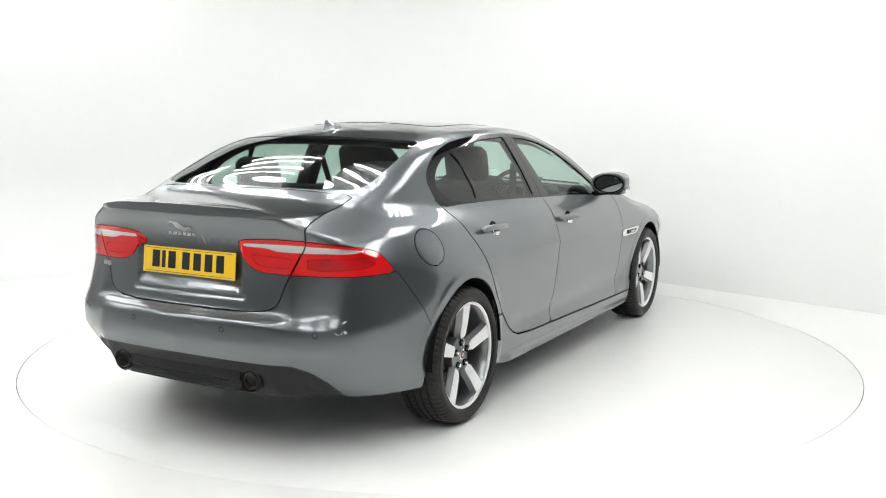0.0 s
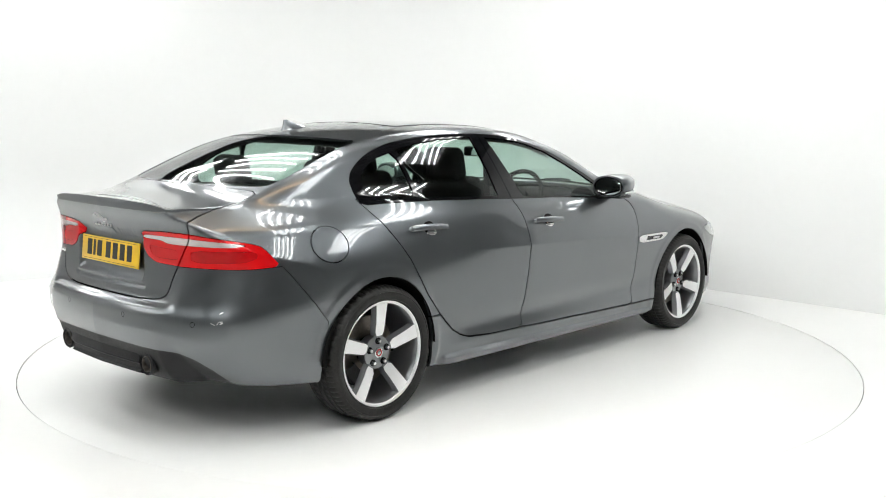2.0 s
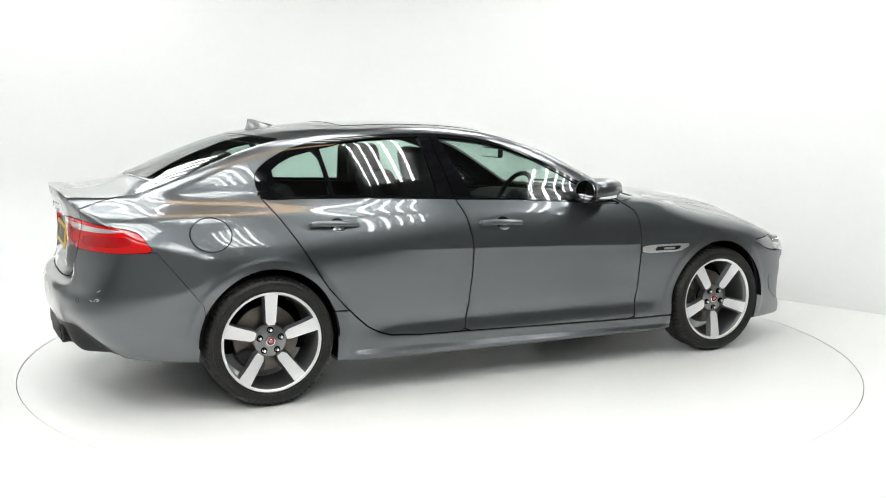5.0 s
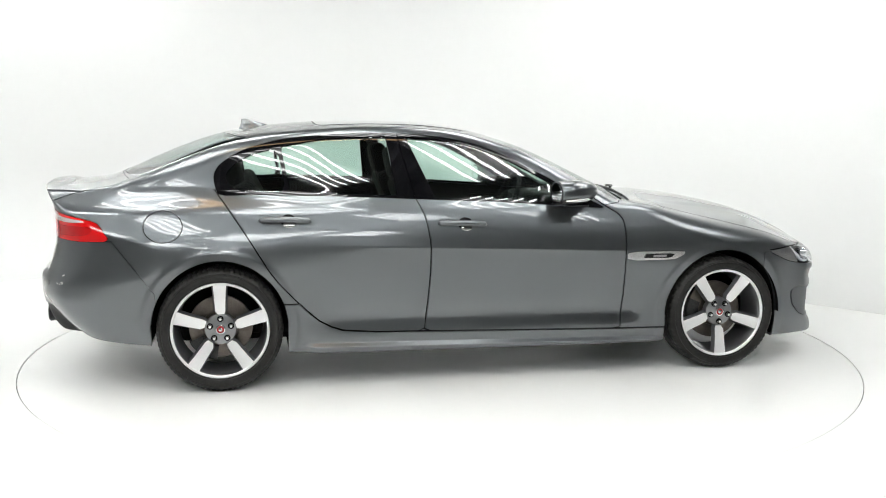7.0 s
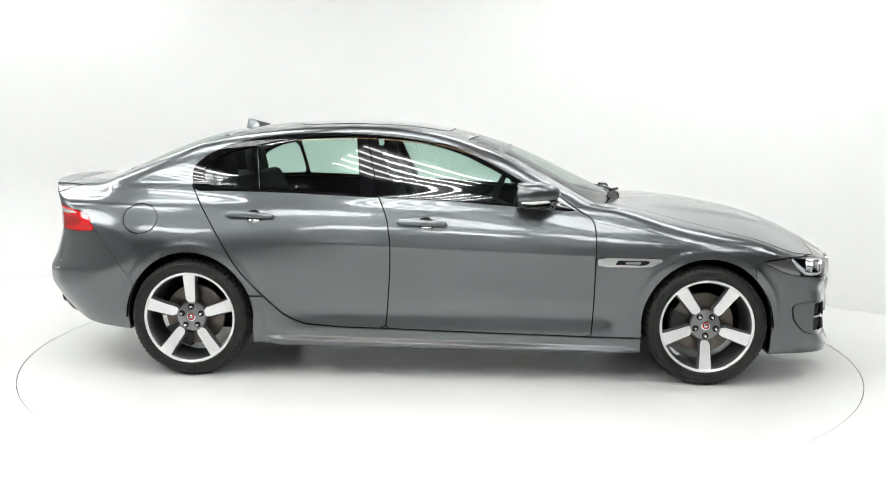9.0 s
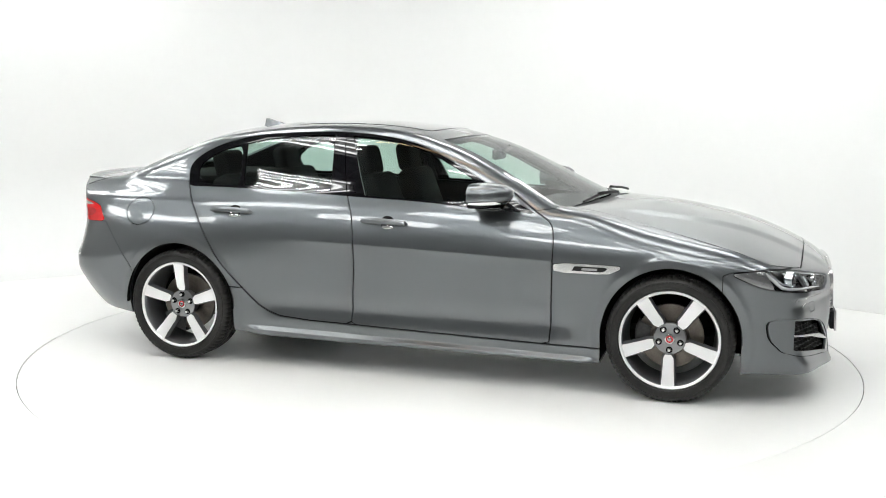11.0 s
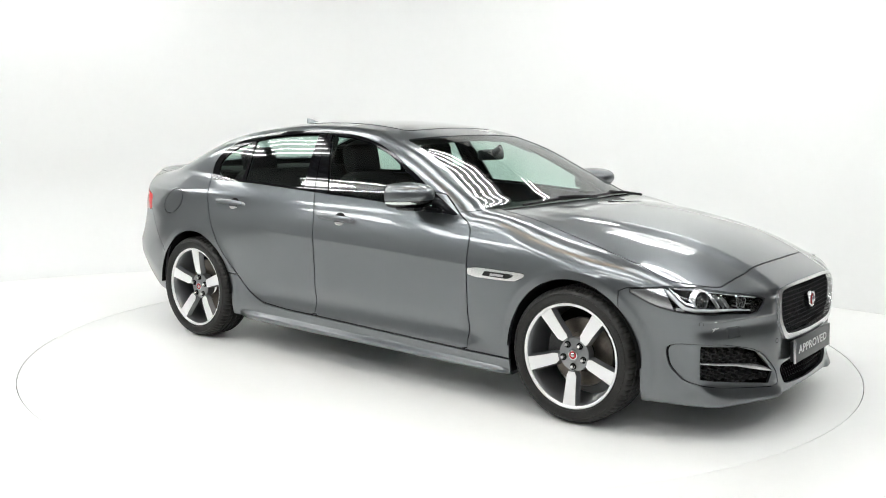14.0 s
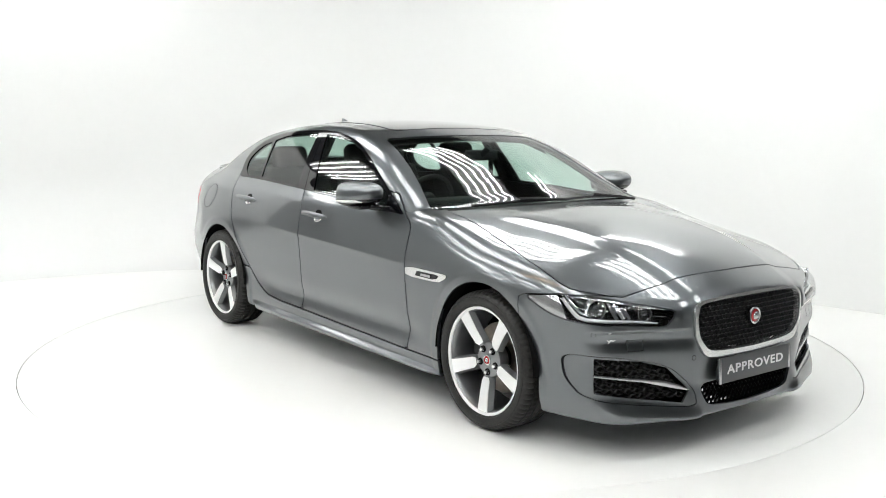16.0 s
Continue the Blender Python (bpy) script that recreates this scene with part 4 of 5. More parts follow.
# --- door handles ---
for doors, x0, z0, tilt in ((rear_doors, -1.075, 0.892, 1.5), (front_doors, -0.127, 0.865, 1.5)):
    c = at_side(x0, z0)
    nrm = smooth_normal(c)
    seat = Matrix.Translation(c) @ pose(0, 0, 0, -math.degrees(math.asin(nrm.z)), tilt, 0)
    path = [(-0.130, -0.012, 0), (-0.122, -0.027, 0), (-0.08, -0.033, 0.001), (0, -0.036, 0.001), (0.08, -0.033, 0), (0.120, -0.027, -0.001), (0.130, -0.012, -0.001)]
    bar = tube(path, [0.008, 0.0135, 0.0145, 0.0155, 0.0145, 0.0135, 0.008], 14, flat=1.0)
    bmesh.ops.scale(bar, vec=(1, 0.75, 1.05), verts=bar.verts)
    bmesh.ops.transform(bar, matrix=seat, verts=bar.verts)
    hs = twin("handle", bar, M["paint"], doors, "grey painted pull handle")
    # no recess is cut: the hollow's darkness is put into this raised disc's colour
    cup = lathe([(0.0, -0.0035), (0.034, -0.0035), (0.0405, -0.0025), (0.042, 0.004)], 36)
    bmesh.ops.scale(cup, vec=(1.0, 1, 0.85), verts=cup.verts)
    bmesh.ops.transform(cup, matrix=seat @ pose(0.018, 0.0, 0.004), verts=cup.verts)
    twin("handle_cup", cup, M["dark"], doors, "dark raised disc in place of the hollow behind the handle")
    low = lathe([(0.0, -0.007), (0.022, -0.0065), (0.028, -0.004), (0.030, 0.002)], 28)
    bmesh.ops.scale(low, vec=(1.15, 1, 0.55), verts=low.verts)
    bmesh.ops.transform(low, matrix=seat @ pose(0.022, 0.0, -0.020), verts=low.verts)
    twin("finger_dish", low, M["chrome"], doors)

# --- door mirrors ---
def mirror_shell(scale=1.0, drop=0.0):
    """A rounded, squarish housing, flat at the back where the glass sits."""
    b = bmesh.new()
    bmesh.ops.create_uvsphere(b, u_segments=48, v_segments=32, radius=1)
    for v in b.verts:
        x, y, z = v.co
        y, z = math.copysign(abs(y) ** 0.80, y), math.copysign(abs(z) ** 0.78, z)
        x = max(x, -0.28)
        tall = 0.068 * (1.0 - 0.06 * y) if z > 0 else 0.060
        v.co = (0.385 + 0.176 * (x + 0.28) * scale, -0.950 + 0.114 * y * scale * (1 if x < 0.2 else 1 - 0.14 * x), 1.035 - drop + tall * z * scale + 0.012 * x)
    bmesh.ops.recalc_face_normals(b, faces=b.faces)
    return b


mirrors = twin("door_mirror", mirror_shell(), M["paint"], front_doors, "grey painted door mirror")
twin("mirror_underside", mirror_shell(0.965, 0.010), M["trim"], mirrors, "gloss black underside")
glass = lathe([(0.0, 0.0), (1.0, 0.0), (1.04, 0.03)], 40, "x")
bmesh.ops.scale(glass, vec=(0.1, 0.088, 0.050), verts=glass.verts)
bmesh.ops.transform(glass, matrix=pose(0.3790, -0.955, 1.033, 0, 0, 0), verts=glass.verts)
twin("mirror_glass", glass, G["mirror"], mirrors, "silvered mirror glass")
edge = lathe([(1.02, -0.02), (1.10, -0.02), (1.12, 0.06), (1.02, 0.10)], 40, "x", closed=True)
bmesh.ops.scale(edge, vec=(0.1, 0.088, 0.052), verts=edge.verts)
bmesh.ops.transform(edge, matrix=pose(0.3805, -0.955, 1.033), verts=edge.verts)
twin("mirror_bezel", edge, M["trim"], mirrors, "gloss black bezel")
band = tube([(0.40, -1.064, 1.000), (0.46, -1.060, 1.001), (0.52, -1.040, 1.004), (0.56, -0.995, 1.007), (0.577, -0.94, 1.010)], [0.004, 0.008, 0.008, 0.007, 0.003], 10)
twin("side_repeater", band, M["daylight"], mirrors, "clear side repeater strip")
arm = box(0.50, -0.875, 0.965, 0.16, 0.13, 0.030, 0.012, turn=pose(0, 0, 0, -8, 0, -14))
box(0.485, -0.945, 0.972, 0.13, 0.14, 0.022, 0.010, bm=arm)
twin("mirror_foot", arm, M["trim"], front_doors, "gloss black mirror foot")

# --- roof aerial ---
fin = bmesh.new()
z0 = at_top(-1.24, 0).z - 0.003
ringset = []
for h, (xa, xb, wid) in zip((0.0, 0.012, 0.030, 0.048, 0.055), ((-0.075, 0.105, 0.030), (-0.066, 0.080, 0.021), (-0.056, 0.030, 0.012), (-0.052, -0.012, 0.006), (-0.050, -0.028, 0.003))):
    ring = []
    for k in range(20):
        a = 2 * math.pi * k / 20
        ring.append(fin.verts.new((-1.235 + (xa + xb) / 2 + (xb - xa) / 2 * math.cos(a), wid * math.sin(a), z0 + h)))
    ringset.append(ring)
for a, b in zip(ringset, ringset[1:]):
    for k in range(20):
        fin.faces.new((a[k], a[(k + 1) % 20], b[(k + 1) % 20], b[k]))
fin.faces.new(ringset[-1])
bmesh.ops.recalc_face_normals(fin, faces=fin.faces)
bmesh.ops.transform(fin, matrix=Matrix.Translation((-1.235, 0, z0)) @ pose(0, 0, 0, 0, -7, 0) @ Matrix.Translation((1.235, 0, -z0)), verts=fin.verts)
part("roof_aerial", fin, M["paint"], car, "grey shark-fin aerial")

# --- wipers ---
for y0, y1, x0, x1 in ((-0.56, 0.02, 0.925, 1.0), (0.02, 0.56, 1.0, 0.92)):
    pts = [at_top(x0 + (x1 - x0) * k / 8 - 0.012, abs(y0 + (y1 - y0) * k / 8), 0.010) for k in range(9)]
    for k, p in enumerate(pts):
        p.y = y0 + (y1 - y0) * k / 8
    part("wiper_blade", tube(pts, 0.007, 6), M["plastic"], car, "black wiper blade")
    arm_pts = [(1.03, y1 - 0.02, at_top(1.02, abs(y1 - 0.02)).z + 0.02), (1.0, (y0 + y1) / 2 + 0.1, at_top(0.99, abs((y0 + y1) / 2 + 0.1)).z + 0.028), tuple(pts[4] + Vector((0.0, 0, 0.012)))]
    part("wiper_arm", tube(arm_pts, 0.008, 6), M["plastic"], car, "black wiper arm")

# --- fender vents ---
vp = pair("vent_plate", SKIN["vent"], M["bright"], car, out=0.004, label="satin silver fender vent")
slot = slab([(0.915, 0.662), (0.93, 0.684), (1.080, 0.684), (1.098, 0.680), (1.085, 0.666), (1.06, 0.660)], 0.006, None)
c = at_side(1.0, 0.673)
bmesh.ops.transform(slot, matrix=Matrix.Translation((0, c.y - 0.004, 0)) @ pose(0, 0, 0, 90, 0, 0), verts=slot.verts)
twin("vent_slot", slot, M["trim"], vp, "gloss black vent slot")
bars = slab([(0.965, 0.6665), (0.97, 0.679), (1.05, 0.679), (1.045, 0.6665)], 0.006, None)
bmesh.ops.transform(bars, matrix=Matrix.Translation((0, c.y - 0.008, 0)) @ pose(0, 0, 0, 90, 0, 0), verts=bars.verts)
twin("vent_badge", bars, M["satin"], vp, "plain silver bar")

# --- tail lights ---
outer = pair("tail_light", SKIN["tail_light"], M["redlight"], car, out=0.002, label="bright red tail light")
inner = pair("lid_light", SKIN["lid_light"], M["redlight"], boot, out=0.002, label="bright red tail light on the boot lid")
pair("light_strip", SKIN["tail_light_strip"], M["clearlens"], outer, out=0.001, label="clear indicator strip")
pair("light_strip", SKIN["lid_light_strip"], M["clearlens"], inner, out=0.001, label="clear strip")
pair("light_block", SKIN["tail_light_block"], M["reddark"], outer, out=0.001, label="deep red lamp chamber")
pair("light_block", SKIN["lid_light_block"], M["red"], inner, out=0.001, label="deep red lamp chamber")

# --- headlights ---
lens = pair("headlight", SKIN["headlight"], G["lamp"], car, out=0.001, lip=0, label="clear headlight with twin projectors")
tips = pair("headlight_tip", SKIN["headlight_tip"], M["tip"], lens, out=-0.004, label="silver rear corner of the headlight")
pair("headlight_bowl", SKIN["headlight"], M["bezel"], lens, out=-0.075, lip=0, label="black headlight bezel")
for o in lens:
    o.visible_shadow = False
# light guide: runs along the lower edge, then up at the rear
guide = [at_front_wrap(q, z, -0.026) for q, z in ((0.60, 0.587), (0.75, 0.598), (0.90, 0.602), (1.02, 0.606), (1.07, 0.614), (1.10, 0.632), (1.13, 0.655), (1.165, 0.684))]
twin("light_guide", tube(guide, [0.003, 0.006, 0.0075, 0.0085, 0.009, 0.009, 0.009, 0.008], 10), M["guide"], lens, "pale grey light guide")
guide2 = [p + Vector((0.0, 0.012, 0.018)) for p in guide[3:]]
twin("inner_guide", tube(guide2, 0.006, 8), M["lampmetal"], lens)
for q, z, r in ((0.985, 0.648, 0.040), (0.700, 0.630, 0.030)):
    c = at_front_wrap(q, z, -0.058)
    ring = lathe([(r * 0.72, 0.0), (r * 0.95, 0.012), (r, 0.034), (r * 1.08, 0.034), (r * 1.08, 0.0)], 36, "x")
    bmesh.ops.transform(ring, matrix=Matrix.Translation(c) @ pose(0, 0, 0, 0, 0, -18), verts=ring.verts)
    ringpair = twin("projector_ring", ring, M["lampmetal"], lens, "chrome projector ring")
    ball = bmesh.new()
    bmesh.ops.create_uvsphere(ball, u_segments=28, v_segments=16, radius=r * 0.74)
    bmesh.ops.transform(ball, matrix=Matrix.Translation(c) @ pose(0.008, 0, 0, 0, 0, -18), verts=ball.verts)
    twin("projector_lens", ball, M["lampmetal"] if r < 0.03 else G["roof"], lens, "glassy projector lens")
for k in range(3):
    q0 = 0.865 - 0.038 * k
    a, b = at_front_wrap(q0 + 0.035, 0.676 - 0.010 * k, -0.042), at_front_wrap(q0 - 0.02, 0.606, -0.040)
    twin("chrome_fin", tube([a, (a + b) / 2, b], [0.009, 0.014, 0.009], 6), M["lampmetal"], lens, "chrome fin")
for k in range(3):
    a, b = at_front_wrap(0.64, 0.646 - 0.016 * k, -0.05), at_front_wrap(0.54, 0.634 - 0.014 * k, -0.045)
    twin("bezel_rib", tube([a, b], 0.003, 6), M["lampmetal"], lens)
brow = [at_front_wrap(q, z, -0.014) for q, z in ((0.56, 0.645), (0.70, 0.660), (0.85, 0.676), (1.0, 0.689), (1.12, 0.695))]
twin("lamp_brow", tube(brow, 0.004, 6), M["lampmetal"], lens)


# --- meshes of the openings ---
def nose_line(s, z):
    """How far the nose reaches at many places at once."""
    s, z = np.abs(np.asarray(s, float)), np.asarray(z, float)
    lo, hi = np.full(s.shape, 1.4), np.full(s.shape, 2.5)
    for _ in range(30):
        m = (lo + hi) / 2
        inside = skin(m, -s, z) < 0
        lo, hi = np.where(inside, m, lo), np.where(inside, hi, m)
    return lo


def wire_mesh(outline, depth, cell_w, cell_h, thick):
    """Honeycomb cells that follow the nose, inside an outline of (half width, height): flat hexagonal rings with depth."""
    poly = rounded(outline, 1)
    smin, smax_ = poly[:, 0].min(), poly[:, 0].max()
    zmin, zmax = poly[:, 1].min(), poly[:, 1].max()
    cells = []
    for r in range(int((zmax - zmin) / cell_h) + 2):
        for i in range(int((smax_ - smin) / cell_w) + 2):
            cells.append((smin + (i + 0.5 * (r % 2)) * cell_w, zmin + r * cell_h))
    c = np.array(cells)
    c = c[inside_outline(c[:, 0], c[:, 1], poly) < -0.002]
    bm = bmesh.new()
    ang = np.radians([0, 60, 120, 180, 240, 300])
    ow, oh = cell_w * 0.5, cell_h * 0.62
    iw, ih = ow - thick, oh - thick
    for s0, z0 in c:
        so, zo, si, zi = s0 + ow * np.cos(ang), z0 + oh * np.sin(ang), s0 + iw * np.cos(ang), z0 + ih * np.sin(ang)
        so, si = np.clip(so, smin - 0.01, smax_ + 0.01), np.clip(si, smin - 0.01, smax_ + 0.01)
        xo = nose_line(np.append(so, si), np.append(zo, zi)) - depth
        o = [bm.verts.new((x, -s, z)) for x, s, z in zip(xo[:6], so, zo)]
        f = [bm.verts.new((x + 0.004, -s, z)) for x, s, z in zip(xo[6:], si, zi)]
        k = [bm.verts.new((x - 0.014, -s, z)) for x, s, z in zip(xo[6:], si, zi)]
        for j in range(6):
            n = (j + 1) % 6
            bm.faces.new((o[j], o[n], f[n], f[j]))
            bm.faces.new((f[j], f[n], k[n], k[j]))
    bmesh.ops.recalc_face_normals(bm, faces=bm.faces)
    return bm


HOLE = [(0.0, 0.664), (0.2, 0.661), (0.350, 0.653), (0.375, 0.605), (0.362, 0.515), (0.306, 0.455), (0.2, 0.442), (0.0, 0.436)]
full = HOLE + [(-s, z) for s, z in reversed(HOLE)][1:-1]
grille = part("grille_mesh", wire_mesh(full, 0.014, 0.027, 0.021, 0.0028), M["plastic"], front_bumper, "gloss black honeycomb grille")


def backing(outline, depth, mirror=False):
    poly = rounded(outline, 1)
    bm = bmesh.new()
    bm.faces.new([bm.verts.new((x - depth, -s, z)) for x, (s, z) in zip(nose_line(poly[:, 0], poly[:, 1]), poly)])
    bmesh.ops.triangulate(bm, faces=bm.faces)
    return bm


part("grille_back", backing(full, 0.05), M["dark"], front_bumper, "black radiator behind the grille")
INTAKE = [(0.0, 0.312), (0.30, 0.312), (0.335, 0.285), (0.29, 0.205), (0.1, 0.192), (0.0, 0.190)]
full2 = INTAKE + [(-s, z) for s, z in reversed(INTAKE)][1:-1]
part("intake_mesh", wire_mesh(full2, 0.016, 0.027, 0.020, 0.0030), M["trim"], front_bumper, "gloss black honeycomb intake")
part("intake_back", backing(full2, 0.06), M["dark"], front_bumper)
DUCT = [(0.795, 0.447), (0.616, 0.428), (0.498, 0.394), (0.392, 0.290), (0.425, 0.236), (0.631, 0.267), (0.788, 0.294)]
df = pair("duct_frame", SKIN["duct_frame"], M["paint"], front_bumper, out=-0.003)
twin("duct_mesh", wire_mesh(DUCT, 0.026, 0.040, 0.026, 0.0042), M["plastic"], df, "gloss black honeycomb duct")
twin("duct_back", backing(DUCT, 0.055), M["dark"], df)
blade = bmesh.new()
rowsb = [(0.788, 0.370, 0.006, 0.009), (0.70, 0.358, 0.010, 0.010), (0.60, 0.344, 0.010, 0.012), (0.50, 0.324, 0.014, 0.022), (0.44, 0.307, 0.016, 0.018), (0.392, 0.290, 0.012, 0.006)]
rings = []
for s, z, out, h in rowsb:
    p = at_nose(s, z, -0.004)
    rings.append([blade.verts.new((p.x - 0.035, -s, z + h)), blade.verts.new((p.x, -s, z + h * 0.5)), blade.verts.new((p.x + 0.003, -s, z)), blade.verts.new((p.x, -s, z - h * 0.6)), blade.verts.new((p.x - 0.035, -s, z - h * 0.6))])
for a, b in zip(rings, rings[1:]):
    for k in range(5):
        blade.faces.new((a[k], a[(k + 1) % 5], b[(k + 1) % 5], b[k]))
blade.faces.new(rings[0]), blade.faces.new(rings[-1])
bmesh.ops.recalc_face_normals(blade, faces=blade.faces)
twin("duct_blade", blade, M["satin"], df, "satin silver blade")

# grille badge
bp = at_nose(0.0, 0.575, 0.004)
badge = part("grille_badge", lathe([(0.0, 0.012), (0.030, 0.010), (0.034, 0.013), (0.038, 0.012), (0.040, 0.0), (0.036, -0.02)], 40, "x"), M["chrome"], front_bumper, "round chrome badge with plain red enamel disc")
badge.matrix_basis = Matrix.Translation(bp)
part("badge_disc", lathe([(0.0, 0.0165), (0.020, 0.0155), (0.029, 0.012)], 32, "x"), M["badgered"], badge, "plain red enamel disc")
part("badge_relief", lathe([(0.0, 0.024), (0.010, 0.0225), (0.017, 0.019), (0.0195, 0.0145)], 24, "x"), M["satin"], badge, "plain silver boss")


# --- plates ---
def lettering(text, size, material, parent, m, spacing=1.0):
    cu = bpy.data.curves.new("lettering", "FONT")
    cu.body, cu.size, cu.offset, cu.extrude, cu.align_x, cu.align_y, cu.space_character = text, size, 0.0011, 0.0006, "CENTER", "CENTER", spacing
    tmp = bpy.data.objects.new("tmp", cu)
    me = bpy.data.meshes.new_from_object(tmp)
    bpy.data.objects.remove(tmp)
    me.transform(m)
    me.materials.append(material)
    ob = new("lettering", me)
    ob.parent = parent
    return ob


pc = Vector((2.252, 0, 0.358))
plate_m = Matrix.Translation(pc) @ pose(0, 0, 0, 0, -3, 0)
pl = box(0, 0, 0, 0.010, 0.520, 0.112, 0.003)
bmesh.ops.transform(pl, matrix=plate_m, verts=pl.verts)
fplate = part("front_plate", pl, M["plategrey"], front_bumper, "dark grey show plate lettered APPROVED")
fl = Matrix.Diagonal((1.42, 1.0, 1, 1))
lettering("APPROVED", 0.054, M["platewhite"], fplate, plate_m @ Matrix.Translation((0.0056, 0, 0)) @ pose(0, 0, 0, 90, 0, 90) @ fl, 1.12)
for sgn in (-1, 1):
    b = box(0.001, sgn * 0.254, 0, 0.012, 0.014, 0.112, 0.002)
    bmesh.ops.transform(b, matrix=plate_m, verts=b.verts)
    part("plate_edge", b, M["satin"], fplate, "bright plate edge")
holder = box(-0.012, 0, -0.002, 0.028, 0.49, 0.095, 0.006)
bmesh.ops.transform(holder, matrix=plate_m, verts=holder.verts)
part("plate_holder", holder, M["plastic"], fplate, "black plate holder")

rc = Vector((-2.305, 0, 0.817))
rm = Matrix.Translation(rc) @ pose(0, 0, 0, 0, 6, 0)
rp = box(0, 0, 0, 0.006, 0.522, 0.116, 0.002)
bmesh.ops.transform(rp, matrix=rm, verts=rp.verts)
rplate = part("rear_plate", rp, M["yellow"], boot, "yellow plate with plain dark bars")
for k, yy in enumerate((0.185, 0.140, 0.092, 0.012, -0.052, -0.116, -0.180)):
    b = box(-0.0036, yy, 0.004, 0.0012, 0.020 if k == 1 else 0.042, 0.074)
    bmesh.ops.transform(b, matrix=rm, verts=b.verts)
    part("plate_bar", b, M["plateblack"], rplate, "plain dark bar")
for zz in (-0.050, 0.050):
    b = box(-0.0034, 0, zz, 0.0008, 0.49, 0.0016)
    bmesh.ops.transform(b, matrix=rm, verts=b.verts)
    part("plate_line", b, M["plateblack"], rplate)

# --- thin spoiler along the boot lid's edge ---
lip_bm, lip_rows = bmesh.new(), []
for y in np.linspace(-0.575, 0.575, 61):
    sy_ = abs(float(y))
    fade = min(1.0, (0.60 - sy_) / 0.06)
    xr = at_tail(sy_, 1.035).x
    pts = []
    for dx, dz in ((0.060, -0.002), (0.040, 0.002), (0.004, 0.006 * fade), (-0.004, 0.0055 * fade), (-0.005, 0.001 * fade)):
        pts.append((xr + dx, at_top(max(xr + dx, xr + 0.018), sy_).z + dz))
    pts += [(xr - 0.001, 1.030), (xr + 0.012, 1.020)]
    lip_rows.append([lip_bm.verts.new((px_, float(y), pz_)) for px_, pz_ in pts])
for a, b in zip(lip_rows, lip_rows[1:]):
    for k in range(6):
        lip_bm.faces.new((a[k], a[k + 1], b[k + 1], b[k]))
bmesh.ops.recalc_face_normals(lip_bm, faces=lip_bm.faces)
part("boot_spoiler", lip_bm, M["paint"], boot, "slim painted lip spoiler")

# --- boot badges: plain shapes ---
leap = [(-0.070, -0.018), (-0.052, -0.006), (-0.030, -0.012), (-0.008, -0.002), (0.012, 0.004), (0.030, 0.020), (0.052, 0.026), (0.070, 0.022), (0.062, 0.010), (0.072, -0.002), (0.050, 0.006), (0.034, -0.004), (0.020, -0.014), (-0.006, -0.020), (-0.034, -0.026), (-0.056, -0.020)]
lb = slab([(-x, z) for x, z in leap], 0.004, None)
tb = at_tail(0.0, 0.978)
bmesh.ops.transform(lb, matrix=Matrix.Translation((tb.x - 0.001, 0.012, 0.982)) @ pose(0, 0, 0, 90, 0, -90) @ pose(0, 0, 0, -14, 0, 0), verts=lb.verts)
part("leaping_badge", lb, M["chrome"], boot, "plain chrome badge shape")
for k in range(6):
    part("badge_bar", box(at_tail(0.0, 0.942).x - 0.001, 0.075 - 0.027 * k + 0.004, 0.942, 0.004, 0.019, 0.013, 0.001), M["chrome"], boot, "plain chrome bar")
for k, yy in enumerate((0.535, 0.505)):
    p = at_tail(yy, 0.772)
    part("model_badge_bar", box(p.x - 0.001, yy, 0.772, 0.004, 0.022, 0.020, 0.001), M["chrome"], boot, "plain chrome bar")

# --- rear: exhausts, diffuser vane, sensors ---
for sgn in (-1, 1):
    pipe = lathe([(0.028, 0.10), (0.034, 0.10), (0.037, -0.005), (0.037, -0.012), (0.034, -0.013), (0.031, -0.005), (0.028, 0.08), (0.0, 0.08)], 32, "x")
    bmesh.ops.transform(pipe, matrix=pose(-2.338, sgn * 0.365, 0.352), verts=pipe.verts)
    part("exhaust_tip", pipe, M["exhaust"], rear_bumper, "sooty steel exhaust tip")
    cuff = lathe([(0.046, 0.06), (0.052, -0.010), (0.047, -0.016), (0.044, 0.0)], 28, "x")
    bmesh.ops.transform(cuff, matrix=pose(-2.338, sgn * 0.365, 0.354), verts=cuff.verts)
    part("exhaust_cuff", cuff, M["plastic"], rear_bumper, "black exhaust surround")
blade_bm, blade_rows = bmesh.new(), []
for y in np.linspace(-0.315, 0.315, 25):
    sy_ = abs(float(y))
    x0 = at_tail(sy_, 0.345).x
    near_pipe = step((0.315 - sy_) / 0.05)
    pts = ((0.030, 0.412), (-0.010 - 0.004 * near_pipe, 0.392), (-0.016 - 0.006 * near_pipe, 0.352), (-0.004, 0.340), (-0.002, 0.318), (-0.014, 0.306), (0.05, 0.285))
    blade_rows.append([blade_bm.verts.new((x0 + dx, float(y), z)) for dx, z in pts])
for a, b in zip(blade_rows, blade_rows[1:]):
    for k in range(6):
        blade_bm.faces.new((a[k], a[k + 1], b[k + 1], b[k]))
blade_bm.faces.new(blade_rows[0]), blade_bm.faces.new(blade_rows[-1])
bmesh.ops.recalc_face_normals(blade_bm, faces=blade_bm.faces)
part("diffuser_vane", blade_bm, M["plastic"], rear_bumper, "black ribbed diffuser centre")
